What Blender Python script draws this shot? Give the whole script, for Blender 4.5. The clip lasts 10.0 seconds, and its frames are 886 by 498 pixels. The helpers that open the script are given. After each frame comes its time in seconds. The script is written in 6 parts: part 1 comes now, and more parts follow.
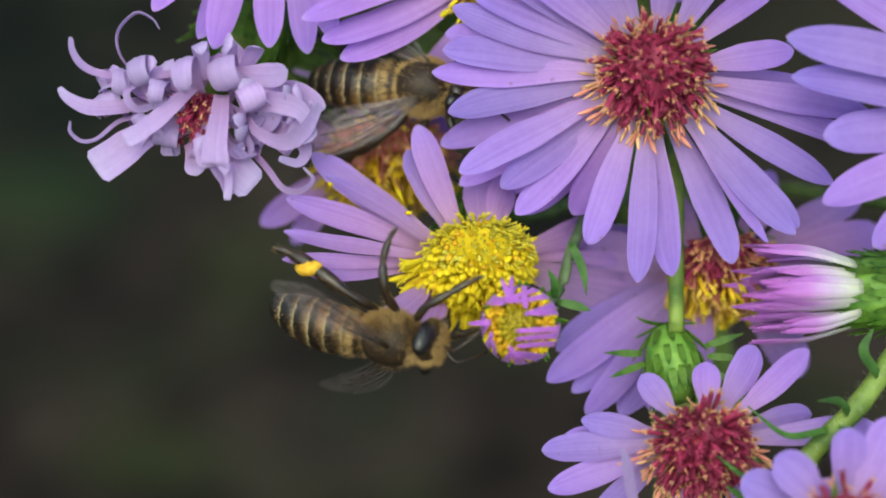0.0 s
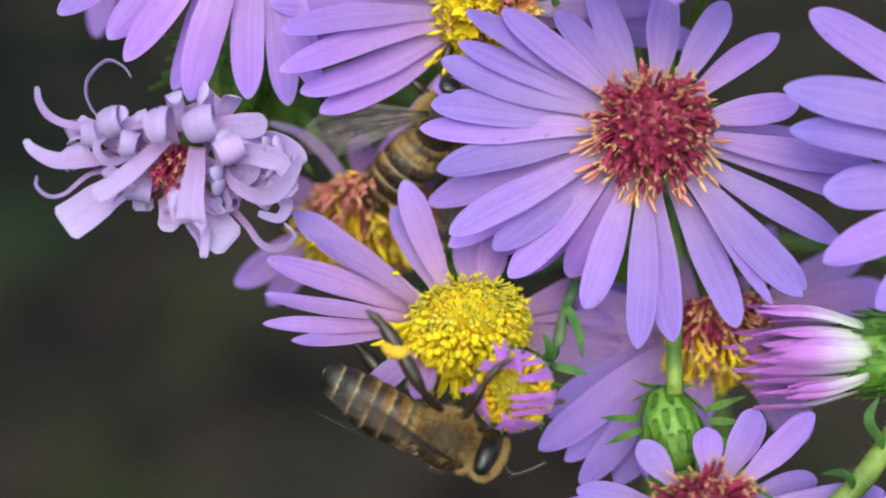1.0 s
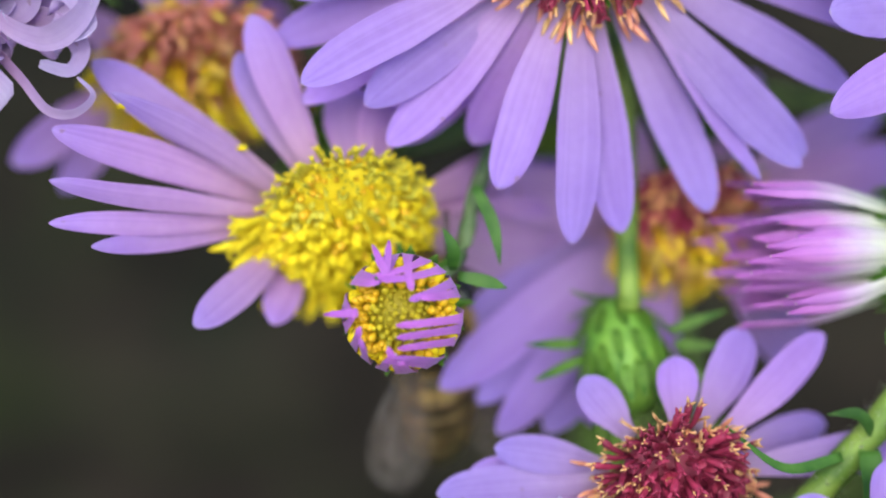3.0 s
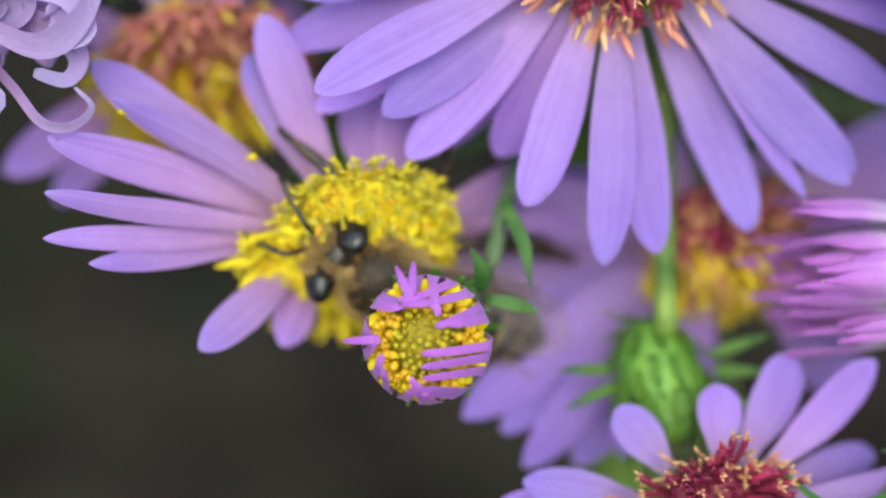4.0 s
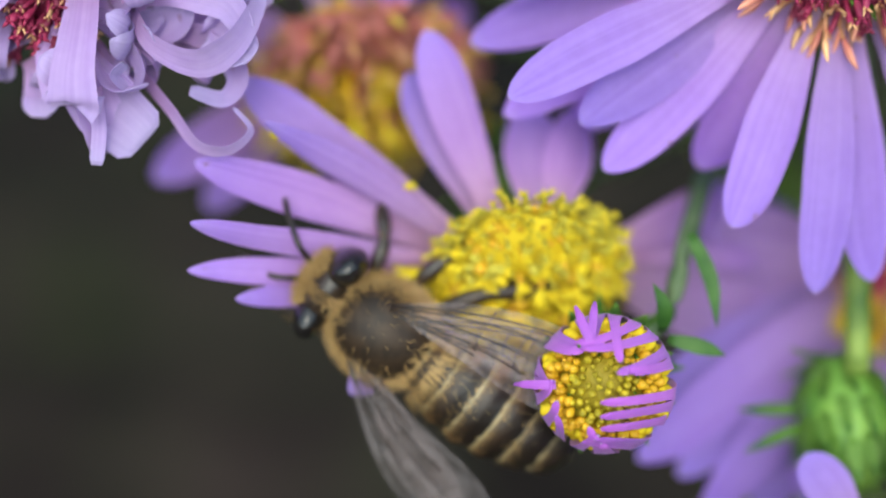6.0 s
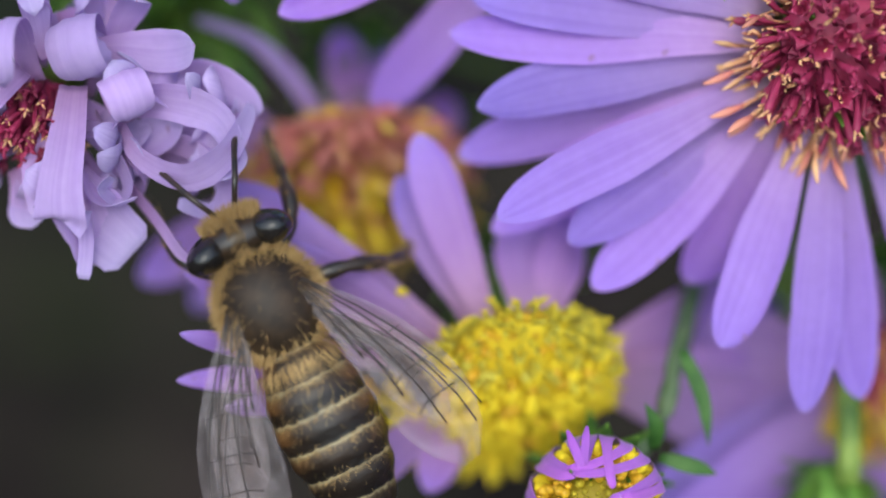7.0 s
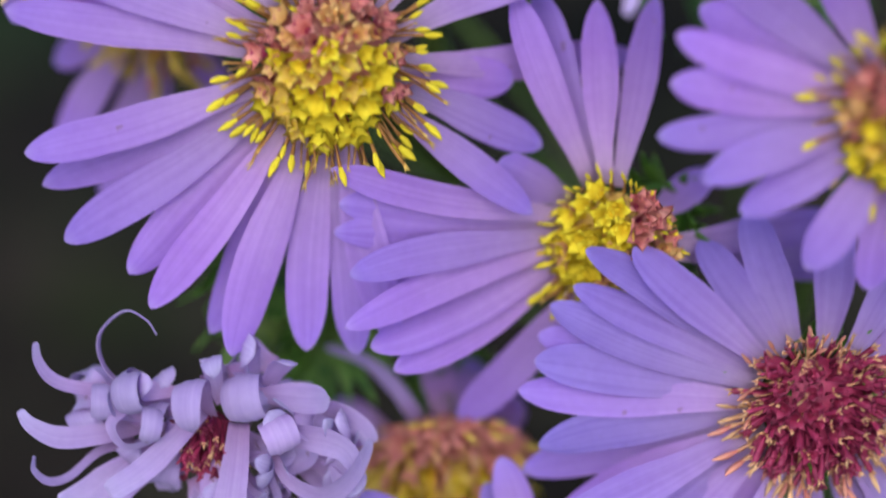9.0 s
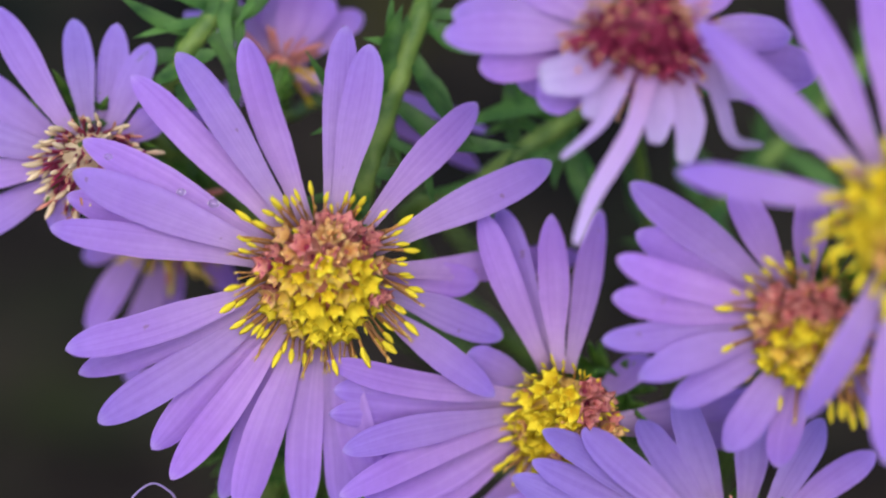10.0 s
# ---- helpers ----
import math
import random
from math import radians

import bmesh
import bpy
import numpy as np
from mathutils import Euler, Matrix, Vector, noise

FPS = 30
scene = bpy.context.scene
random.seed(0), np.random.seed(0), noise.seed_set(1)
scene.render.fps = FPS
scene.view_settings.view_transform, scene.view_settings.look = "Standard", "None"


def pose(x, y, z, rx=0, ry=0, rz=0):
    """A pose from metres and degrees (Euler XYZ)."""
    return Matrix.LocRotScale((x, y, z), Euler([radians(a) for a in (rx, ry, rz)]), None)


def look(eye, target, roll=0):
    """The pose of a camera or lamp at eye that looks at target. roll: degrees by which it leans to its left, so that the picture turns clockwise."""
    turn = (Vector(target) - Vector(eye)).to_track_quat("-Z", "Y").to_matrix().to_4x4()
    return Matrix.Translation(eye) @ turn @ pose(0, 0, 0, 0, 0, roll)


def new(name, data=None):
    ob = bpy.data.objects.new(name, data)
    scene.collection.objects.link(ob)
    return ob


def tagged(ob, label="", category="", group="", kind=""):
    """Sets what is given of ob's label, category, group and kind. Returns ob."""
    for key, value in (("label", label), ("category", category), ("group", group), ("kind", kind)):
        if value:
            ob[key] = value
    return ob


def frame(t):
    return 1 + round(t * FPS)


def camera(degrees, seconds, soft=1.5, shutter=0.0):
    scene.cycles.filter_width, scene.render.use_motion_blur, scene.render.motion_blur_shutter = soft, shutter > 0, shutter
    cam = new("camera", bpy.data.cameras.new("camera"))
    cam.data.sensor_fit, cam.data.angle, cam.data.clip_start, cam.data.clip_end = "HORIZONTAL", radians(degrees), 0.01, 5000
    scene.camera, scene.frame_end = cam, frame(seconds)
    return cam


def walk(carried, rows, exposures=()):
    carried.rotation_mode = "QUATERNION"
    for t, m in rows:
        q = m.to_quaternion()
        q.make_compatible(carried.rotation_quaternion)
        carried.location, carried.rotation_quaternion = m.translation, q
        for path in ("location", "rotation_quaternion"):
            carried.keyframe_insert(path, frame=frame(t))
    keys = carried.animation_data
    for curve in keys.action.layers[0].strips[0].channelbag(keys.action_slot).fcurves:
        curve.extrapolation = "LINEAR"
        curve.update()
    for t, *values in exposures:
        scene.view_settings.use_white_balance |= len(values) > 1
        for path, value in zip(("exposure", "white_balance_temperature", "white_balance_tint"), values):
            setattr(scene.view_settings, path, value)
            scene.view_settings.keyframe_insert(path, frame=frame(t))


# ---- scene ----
MM = 0.001
# The flower heads stand about 0.42 m over the soil; the camera looks down at them by some 35 degrees.
# Plan axes: x to the side, y away along the line of sight, z across it and up; in millimetres.
VIEW = Matrix.Translation((0, 0, 0.42)) @ pose(0, 0, 0, -35)


def plan(x, y, z):
    return VIEW @ (Vector((x, y, z)) * MM)


def eye_pose(x, y, z, yaw, pitch, roll):
    a, b = radians(yaw), radians(pitch)
    ahead = Vector((-math.sin(a) * math.cos(b), math.cos(a) * math.cos(b), math.sin(b)))
    eye = Vector((x, y, z)) * MM
    return VIEW @ look(eye, eye + ahead, roll)


cam = camera(28, 10.0, soft=1.9, shutter=0.3)
cam.data.dof.use_dof = True
cam.data.dof.aperture_fstop = 13
PATH = [(row[0], eye_pose(*row[1:])) for row in (
    (0, -19.25, -113.63, -6.03, -3.17, 3.94, -0.48),
    (0.5, -20.16, -110.89, -4.74, -3.57, 4.03, -0.53),
    (1, -20.40, -107.68, -3.69, -4.41, 4.96, -0.89),
    (1.5, -20.33, -105.53, -2.98, -5.78, 4.57, -1.26),
    (2, -19.35, -96.10, -1.93, -7.02, 1.56, -1.73),
    (2.5, -16.56, -81.64, -1.65, -6.12, 1.31, -1.81),
    (2.7, -16.08, -78.33, -1.57, -6.61, 1.08, -1.90),
    (3.8, -16.34, -70.36, -0.61, -8.80, 0.48, -1.52),
    (4, -17.01, -69.46, 0.08, -8.04, 0.31, -1.49),
    (4.5, -16.46, -66.91, 0.29, -5.97, -0.29, -1.05),
    (5, -14.25, -65.21, 1.50, -2.42, -1.06, -0.59),
    (5.2, -15.09, -64.19, 2.15, -2.58, -1.32, -0.31),
    (6.3, -19.78, -63.88, 4.72, -5.14, -1.80, 0.22),
    (6.5, -19.18, -63.80, 5.65, -4.89, -1.01, 0.26),
    (7, -19.85, -63.02, 8.27, -5.59, -1.97, 0.32),
    (7.5, -19.12, -61.84, 7.34, -4.77, -1.81, 0.68),
    (8, -19.40, -60.06, 13.86, -5.72, -3.66, 1.18),
    (8.5, -21.56, -67.99, 21.65, -3.85, -4.37, 1.37),
    (9, -23.97, -84.11, 25.30, -4.43, -3.06, 1.39),
    (9.5, -25.75, -94.10, 29.17, -4.40, -1.30, 1.61),
    (10, -26.87, -99.53, 31.63, -5.94, -0.37, 1.40),
)]
walk(cam, PATH, [(0.0, 0.13, 6400, -11), (0.5, 0.31, 6350, -10), (1.5, 0.31, 6150, -8), (2.5, 0.33, 6250, -11), (5.0, 0.27, 6050, -7), (6.3, 0.25, 5900, -4), (7.0, 0.05, 5750, -1), (8.0, 0.12, 5700, -2), (8.7, -0.21, 5600, -1), (10.0, -0.15, 5850, 4)])

# ---- light ----
world = bpy.data.worlds.new("sky")
scene.world = world
world.use_nodes = True
wn = world.node_tree
sky = wn.nodes.new("ShaderNodeTexSky")
sky.sky_type, sky.sun_disc = "NISHITA", False
sky.sun_elevation, sky.sun_rotation = radians(50), radians(195)
sky.air_density, sky.dust_density = 1.0, 4.0
wn.nodes["Background"].inputs[1].default_value = 0.2
wn.links.new(sky.outputs[0], wn.nodes["Background"].inputs[0])
sun = new("sun", bpy.data.lights.new("sun", "SUN"))
sun.data.energy, sun.data.angle, sun.data.color = 1.32, radians(120), (1.0, 0.97, 0.94)
sun.matrix_world = look((0, 0, 0), (0.22, 0.75, -0.85))


# ---- materials ----
def material(name, rough=0.5, metal=0.0):
    m = bpy.data.materials.new(name)
    m.use_nodes = True
    b = m.node_tree.nodes["Principled BSDF"]
    b.inputs["Roughness"].default_value = rough
    b.inputs["Metallic"].default_value = metal
    return m, m.node_tree.nodes, m.node_tree.links, b


def ramp_node(nodes, stops, mode="LINEAR"):
    r = nodes.new("ShaderNodeValToRGB")
    r.color_ramp.interpolation = mode
    e = r.color_ramp.elements
    while len(e) < len(stops):
        e.new(0.5)
    for k, (p, c) in enumerate(stops):
        e[k].position, e[k].color = p, (*c, 1)
    return r


def mixed(nodes, links, kind, fac, a, b):
    n = nodes.new("ShaderNodeMix")
    n.data_type, n.blend_type = "RGBA", kind
    for sock, v in ((n.inputs[0], fac), (n.inputs[6], a), (n.inputs[7], b)):
        if isinstance(v, bpy.types.NodeSocket):
            links.new(v, sock)
        elif isinstance(v, tuple):
            sock.default_value = (*v, 1)
        else:
            sock.default_value = v
    return n.outputs[2]


def math_node(nodes, links, op, a, b=0.0):
    n = nodes.new("ShaderNodeMath")
    n.operation = op
    for sock, v in ((n.inputs[0], a), (n.inputs[1], b)):
        if isinstance(v, bpy.types.NodeSocket):
            links.new(v, sock)
        else:
            sock.default_value = v
    return n.outputs[0]


def petal_material(name, stops, through_light=0.45, vein=0.4, rough=0.5):
    """Ray floret: colour along the length, fine veins, a little light through it."""
    m, nodes, links, b = material(name, rough)
    uv = nodes.new("ShaderNodeUVMap")
    sep = nodes.new("ShaderNodeSeparateXYZ")
    links.new(uv.outputs[0], sep.inputs[0])
    info = nodes.new("ShaderNodeObjectInfo")
    along = ramp_node(nodes, stops)
    links.new(sep.outputs[1], along.inputs[0])
    # veins run along the petal
    mp = nodes.new("ShaderNodeMapping")
    mp.inputs["Scale"].default_value = (10, 0.6, 1)
    links.new(uv.outputs[0], mp.inputs[0])
    off = nodes.new("ShaderNodeCombineXYZ")
    links.new(math_node(nodes, links, "MULTIPLY", info.outputs["Random"], 37.0), off.inputs[2])
    links.new(off.outputs[0], mp.inputs["Location"])
    nz = nodes.new("ShaderNodeTexNoise")
    nz.inputs["Scale"].default_value, nz.inputs["Detail"].default_value = 1.0, 3.0
    links.new(mp.outputs[0], nz.inputs[0])
    vr = ramp_node(nodes, [(0.35, (0.66, 0.56, 0.80)), (0.62, (1.0, 1.0, 1.0))])
    links.new(nz.outputs[0], vr.inputs[0])
    c = mixed(nodes, links, "MULTIPLY", vein, along.outputs[0], vr.outputs[0])
    # blotches and petal to petal change
    tc = nodes.new("ShaderNodeTexCoord")
    bl = nodes.new("ShaderNodeTexNoise")
    bl.inputs["Scale"].default_value, bl.inputs["Detail"].default_value = 420.0, 4.0
    links.new(tc.outputs["Object"], bl.inputs[0])
    br = ramp_node(nodes, [(0.3, (0.92, 0.86, 0.96)), (0.7, (1.05, 1.05, 1.03))])
    links.new(bl.outputs[0], br.inputs[0])
    c = mixed(nodes, links, "MULTIPLY", 0.7, c, br.outputs[0])
    vg = nodes.new("ShaderNodeTexNoise")
    vg.inputs["Scale"].default_value, vg.inputs["Detail"].default_value = 2600.0, 3.0
    links.new(tc.outputs["Object"], vg.inputs[0])
    vs = ramp_node(nodes, [(0.3, (0.90, 0.88, 0.93)), (0.7, (1.05, 1.05, 1.04))])
    links.new(vg.outputs[0], vs.inputs[0])
    c = mixed(nodes, links, "MULTIPLY", 0.45, c, vs.outputs[0])
    fl = nodes.new("ShaderNodeTexNoise")
    fl.inputs["Scale"].default_value, fl.inputs["Detail"].default_value = 950.0, 2.0
    links.new(tc.outputs["Object"], fl.inputs[0])
    fr = ramp_node(nodes, [(0.735, (0, 0, 0)), (0.76, (0.55, 0.55, 0.55))])
    links.new(fl.outputs[0], fr.inputs[0])
    c = mixed(nodes, links, "MIX", fr.outputs[0], c, (0.30, 0.17, 0.30))
    hue = nodes.new("ShaderNodeHueSaturation")
    links.new(math_node(nodes, links, "ADD", math_node(nodes, links, "MULTIPLY", info.outputs["Random"], 0.024), 0.490), hue.inputs["Hue"])
    links.new(math_node(nodes, links, "ADD", math_node(nodes, links, "MULTIPLY", info.outputs["Random"], 0.16), 0.92), hue.inputs["Value"])
    links.new(c, hue.inputs["Color"])
    links.new(hue.outputs[0], b.inputs["Base Color"])
    b.inputs["Specular IOR Level"].default_value = 0.25
    b.inputs["Sheen Weight"].default_value = 0.15
    bump = nodes.new("ShaderNodeBump")
    bump.inputs["Strength"].default_value, bump.inputs["Distance"].default_value = 0.35, 0.0001
    links.new(nz.outputs[0], bump.inputs["Height"])
    links.new(bump.outputs[0], b.inputs["Normal"])
    tr = nodes.new("ShaderNodeBsdfTranslucent")
    links.new(hue.outputs[0], tr.inputs[0])
    mx = nodes.new("ShaderNodeMixShader")
    mx.inputs[0].default_value = through_light
    links.new(b.outputs[0], mx.inputs[1])
    links.new(tr.outputs[0], mx.inputs[2])
    links.new(mx.outputs[0], nodes["Material Output"].inputs[0])
    return m


def grain_material(name, a, b_col, scale=900.0, rough=0.55, bump=0.4, spread=0.25, spec=0.4, leafy=0.0):
    """Two tones by noise, and some change from piece to piece."""
    m, nodes, links, b = material(name, rough)
    tc = nodes.new("ShaderNodeTexCoord")
    info = nodes.new("ShaderNodeObjectInfo")
    nz = nodes.new("ShaderNodeTexNoise")
    nz.inputs["Scale"].default_value, nz.inputs["Detail"].default_value = scale, 5.0
    links.new(tc.outputs["Object"], nz.inputs[0])
    r = ramp_node(nodes, [(0.32, a), (0.68, b_col)])
    links.new(nz.outputs[0], r.inputs[0])
    hue = nodes.new("ShaderNodeHueSaturation")
    links.new(math_node(nodes, links, "ADD", math_node(nodes, links, "MULTIPLY", info.outputs["Random"], 2 * spread), 1 - spread), hue.inputs["Value"])
    links.new(r.outputs[0], hue.inputs["Color"])
    links.new(hue.outputs[0], b.inputs["Base Color"])
    b.inputs["Specular IOR Level"].default_value = spec
    bp = nodes.new("ShaderNodeBump")
    bp.inputs["Strength"].default_value, bp.inputs["Distance"].default_value = bump, 0.0001
    links.new(nz.outputs[0], bp.inputs["Height"])
    links.new(bp.outputs[0], b.inputs["Normal"])
    if leafy:
        tr = nodes.new("ShaderNodeBsdfTranslucent")
        links.new(hue.outputs[0], tr.inputs[0])
        mx = nodes.new("ShaderNodeMixShader")
        mx.inputs[0].default_value = leafy
        links.new(b.outputs[0], mx.inputs[1])
        links.new(tr.outputs[0], mx.inputs[2])
        links.new(mx.outputs[0], nodes["Material Output"].inputs[0])
    return m


LAVENDER = petal_material("lavender_petal", [(0.0, (0.688, 0.503, 0.624)), (0.14, (0.559, 0.369, 0.713)), (0.4, (0.474, 0.303, 0.767)), (0.75, (0.442, 0.289, 0.803)), (0.94, (0.466, 0.322, 0.829)), (1.0, (0.633, 0.487, 0.838))])
VIOLET = petal_material("violet_petal", [(0.0, (0.73, 0.54, 0.67)), (0.2, (0.61, 0.385, 0.76)), (0.5, (0.53, 0.305, 0.80)), (0.8, (0.495, 0.295, 0.83)), (1.0, (0.60, 0.430, 0.86))])
PINKISH = petal_material("pinkish_petal", [(0.0, (0.68, 0.43, 0.57)), (0.3, (0.58, 0.35, 0.70)), (0.7, (0.49, 0.31, 0.80)), (1.0, (0.53, 0.38, 0.84))])
PALE = petal_material("pale_faded_petal", [(0.0, (0.52, 0.31, 0.56)), (0.3, (0.60, 0.42, 0.74)), (0.7, (0.62, 0.47, 0.79)), (1.0, (0.65, 0.54, 0.82))], 0.4, 0.3)
FURLED = petal_material("furled_petal", [(0.0, (0.72, 0.80, 0.50)), (0.24, (0.82, 0.80, 0.76)), (0.42, (0.76, 0.58, 0.80)), (0.62, (0.60, 0.27, 0.70)), (1.0, (0.45, 0.13, 0.55))], 0.25, 0.5)
MAGENTA = petal_material("magenta_bud_petal", [(0.0, (0.62, 0.50, 0.72)), (0.4, (0.50, 0.20, 0.66)), (1.0, (0.46, 0.13, 0.62))], 0.2, 0.4)

YELLOW = grain_material("yellow_floret", (0.70, 0.51, 0.012), (0.82, 0.66, 0.04), 1500, 0.7, 0.3, 0.10, 0.15)
GOLD = grain_material("golden_floret", (0.60, 0.32, 0.012), (0.74, 0.50, 0.02), 1500, 0.5, 0.3, 0.15)
LIME = grain_material("greenish_yellow_floret", (0.46, 0.39, 0.035), (0.62, 0.54, 0.09), 1500, 0.7, 0.3, 0.12, 0.15)
CRIMSON = grain_material("crimson_floret", (0.20, 0.012, 0.05), (0.38, 0.04, 0.11), 1200, 0.5, 0.4, 0.35)
ROSE = grain_material("rose_brown_floret", (0.46, 0.11, 0.11), (0.66, 0.29, 0.19), 1200, 0.55, 0.4, 0.2)
SALMON = grain_material("salmon_floret", (0.62, 0.30, 0.10), (0.80, 0.52, 0.18), 1200, 0.55, 0.4, 0.15)
PEACH = grain_material("peach_dry_floret", (0.48, 0.18, 0.10), (0.74, 0.45, 0.22), 1400, 0.6, 0.4, 0.25)
OCHRE = grain_material("ochre_floret", (0.56, 0.30, 0.05), (0.80, 0.54, 0.12), 1300, 0.6, 0.4, 0.25)
OLIVE = grain_material("olive_floret", (0.36, 0.28, 0.01), (0.55, 0.42, 0.02), 1500, 0.6, 0.3, 0.2)
HONEY = grain_material("honey_floret", (0.66, 0.40, 0.04), (0.86, 0.63, 0.13), 1300, 0.6, 0.4, 0.2)
DUSTY = grain_material("dusty_rose_floret", (0.50, 0.13, 0.125), (0.70, 0.31, 0.25), 1200, 0.6, 0.4, 0.2)
CREAM = grain_material("cream_dry_floret", (0.62, 0.42, 0.24), (0.80, 0.63, 0.40), 1300, 0.6, 0.4, 0.2)
RUST = grain_material("rust_filament", (0.22, 0.08, 0.02), (0.50, 0.24, 0.05), 1300, 0.5, 0.4, 0.25)
LEAF = grain_material("green_bract", (0.026, 0.09, 0.013), (0.11, 0.235, 0.042), 700, 0.5, 0.5, 0.25, leafy=0.35)
BRACT = grain_material("bract_green", (0.07, 0.18, 0.02), (0.24, 0.40, 0.06), 700, 0.5, 0.5, 0.3, leafy=0.35)
CALYX = grain_material("calyx_green", (0.06, 0.17, 0.02), (0.22, 0.38, 0.06), 800, 0.5, 0.5, 0.15)
STEM = grain_material("stem_green", (0.06, 0.12, 0.015), (0.22, 0.30, 0.055), 600, 0.55, 0.6, 0.12)
DARKSTEM = grain_material("grey_green_stem", (0.06, 0.11, 0.04), (0.16, 0.21, 0.10), 900, 0.6, 0.6, 0.15)


# ---- mesh helpers ----
def part(name, bm, mat, parent, label="", smooth=True):
    me = bpy.data.meshes.new(name)
    bm.to_mesh(me)
    bm.free()
    for m in mat if isinstance(mat, (list, tuple)) else (mat,):
        me.materials.append(m)
    if smooth:
        me.polygons.foreach_set("use_smooth", [True] * len(me.polygons))
    ob = new(name, me)
    ob.parent = parent
    if label:
        tagged(ob, label)
    return ob


def piece(name, me, m, parent):
    """One more object on a shared mesh, posed in its parent's space."""
    ob = new(name, me)
    ob.parent = parent
    ob.matrix_basis = m
    return ob


def shared(name, bm, mats):
    me = bpy.data.meshes.new(name)
    bm.to_mesh(me)
    bm.free()
    for m in mats:
        me.materials.append(m)
    me.polygons.foreach_set("use_smooth", [True] * len(me.polygons))
    return me


def ribbon(bm, pts, ups, widths, cup=0.08, pleat=0.02, thick=0.00009, across=6, mat=0):
    """A blade with thickness along pts; ups are its face normals."""
    uvl = bm.loops.layers.uv.verify()
    n = len(pts)
    rows = []
    for i, p in enumerate(pts):
        tan = (pts[min(i + 1, n - 1)] - pts[max(i - 1, 0)]).normalized()
        side = tan.cross(ups[i]).normalized()
        up = side.cross(tan).normalized()
        w = widths[i]
        top, low = [], []
        for j in range(across + 1):
            u = 2 * j / across - 1
            lift = cup * w * u * u + pleat * w * math.cos(u * math.pi * 2.5)
            q = p + side * (u * w / 2) + up * lift
            edge = 1 - 0.8 * u * u
            top.append(bm.verts.new(q + up * (thick / 2 * edge)))
            low.append(bm.verts.new(q - up * (thick / 2 * edge)))
        rows.append((top, low))

    def quad(a, b, c, d, uvs, rim=False):
        f = bm.faces.new((a, b, c, d))
        f.material_index = mat
        if rim:
            for e in f.edges:
                e.smooth = False
        for l, uv in zip(f.loops, uvs):
            l[uvl].uv = uv

    for i in range(n - 1):
        v0, v1 = i / (n - 1), (i + 1) / (n - 1)
        (t0, l0), (t1, l1) = rows[i], rows[i + 1]
        for j in range(across):
            u0, u1 = j / across, (j + 1) / across
            quad(t0[j], t0[j + 1], t1[j + 1], t1[j], ((u0, v0), (u1, v0), (u1, v1), (u0, v1)))
            quad(l0[j + 1], l0[j], l1[j], l1[j + 1], ((u1, v0), (u0, v0), (u0, v1), (u1, v1)))
        quad(l0[0], t0[0], t1[0], l1[0], ((0, v0), (0, v0), (0, v1), (0, v1)), True)
        quad(t0[across], l0[across], l1[across], t1[across], ((1, v0), (1, v0), (1, v1), (1, v1)), True)
    for (t, l), flip in ((rows[0], False), (rows[-1], True)):
        for j in range(across):
            q = (t[j], l[j], l[j + 1], t[j + 1]) if not flip else (t[j + 1], l[j + 1], l[j], t[j])
            f = bm.faces.new(q)
            f.material_index = mat


def tube(bm, pts, radii, sides=8, mat=0, cap=True):
    rings = []
    n = len(pts)
    ref = Vector((0.31, 0.2, 0.93))
    for i, p in enumerate(pts):
        tan = (pts[min(i + 1, n - 1)] - pts[max(i - 1, 0)]).normalized()
        a = tan.cross(ref)
        if a.length < 0.1:
            a = tan.cross(Vector((1, 0, 0)))
        a.normalize()
        b = tan.cross(a)
        rings.append([bm.verts.new(p + (a * math.cos(k * math.tau / sides) + b * math.sin(k * math.tau / sides)) * radii[i]) for k in range(sides)])
    for r0, r1 in zip(rings, rings[1:]):
        for k in range(sides):
            f = bm.faces.new((r0[k], r0[(k + 1) % sides], r1[(k + 1) % sides], r1[k]))
            f.material_index = mat
    if cap:
        for r in (list(reversed(rings[0])), rings[-1]):
            f = bm.faces.new(r)
            f.material_index = mat


def smooth_path(pts, steps=6):
    """Catmull-Rom through the points."""
    pts = [Vector(p) for p in pts]
    ext = [pts[0] * 2 - pts[1], *pts, pts[-1] * 2 - pts[-2]]
    out = []
    for a, b, c, d in zip(ext, ext[1:], ext[2:], ext[3:]):
        for k in range(steps):
            t = k / steps
            out.append(0.5 * ((2 * b) + (c - a) * t + (2 * a - 5 * b + 4 * c - d) * t * t + (3 * b - a - 3 * c + d) * t ** 3))
    out.append(pts[-1])
    return out


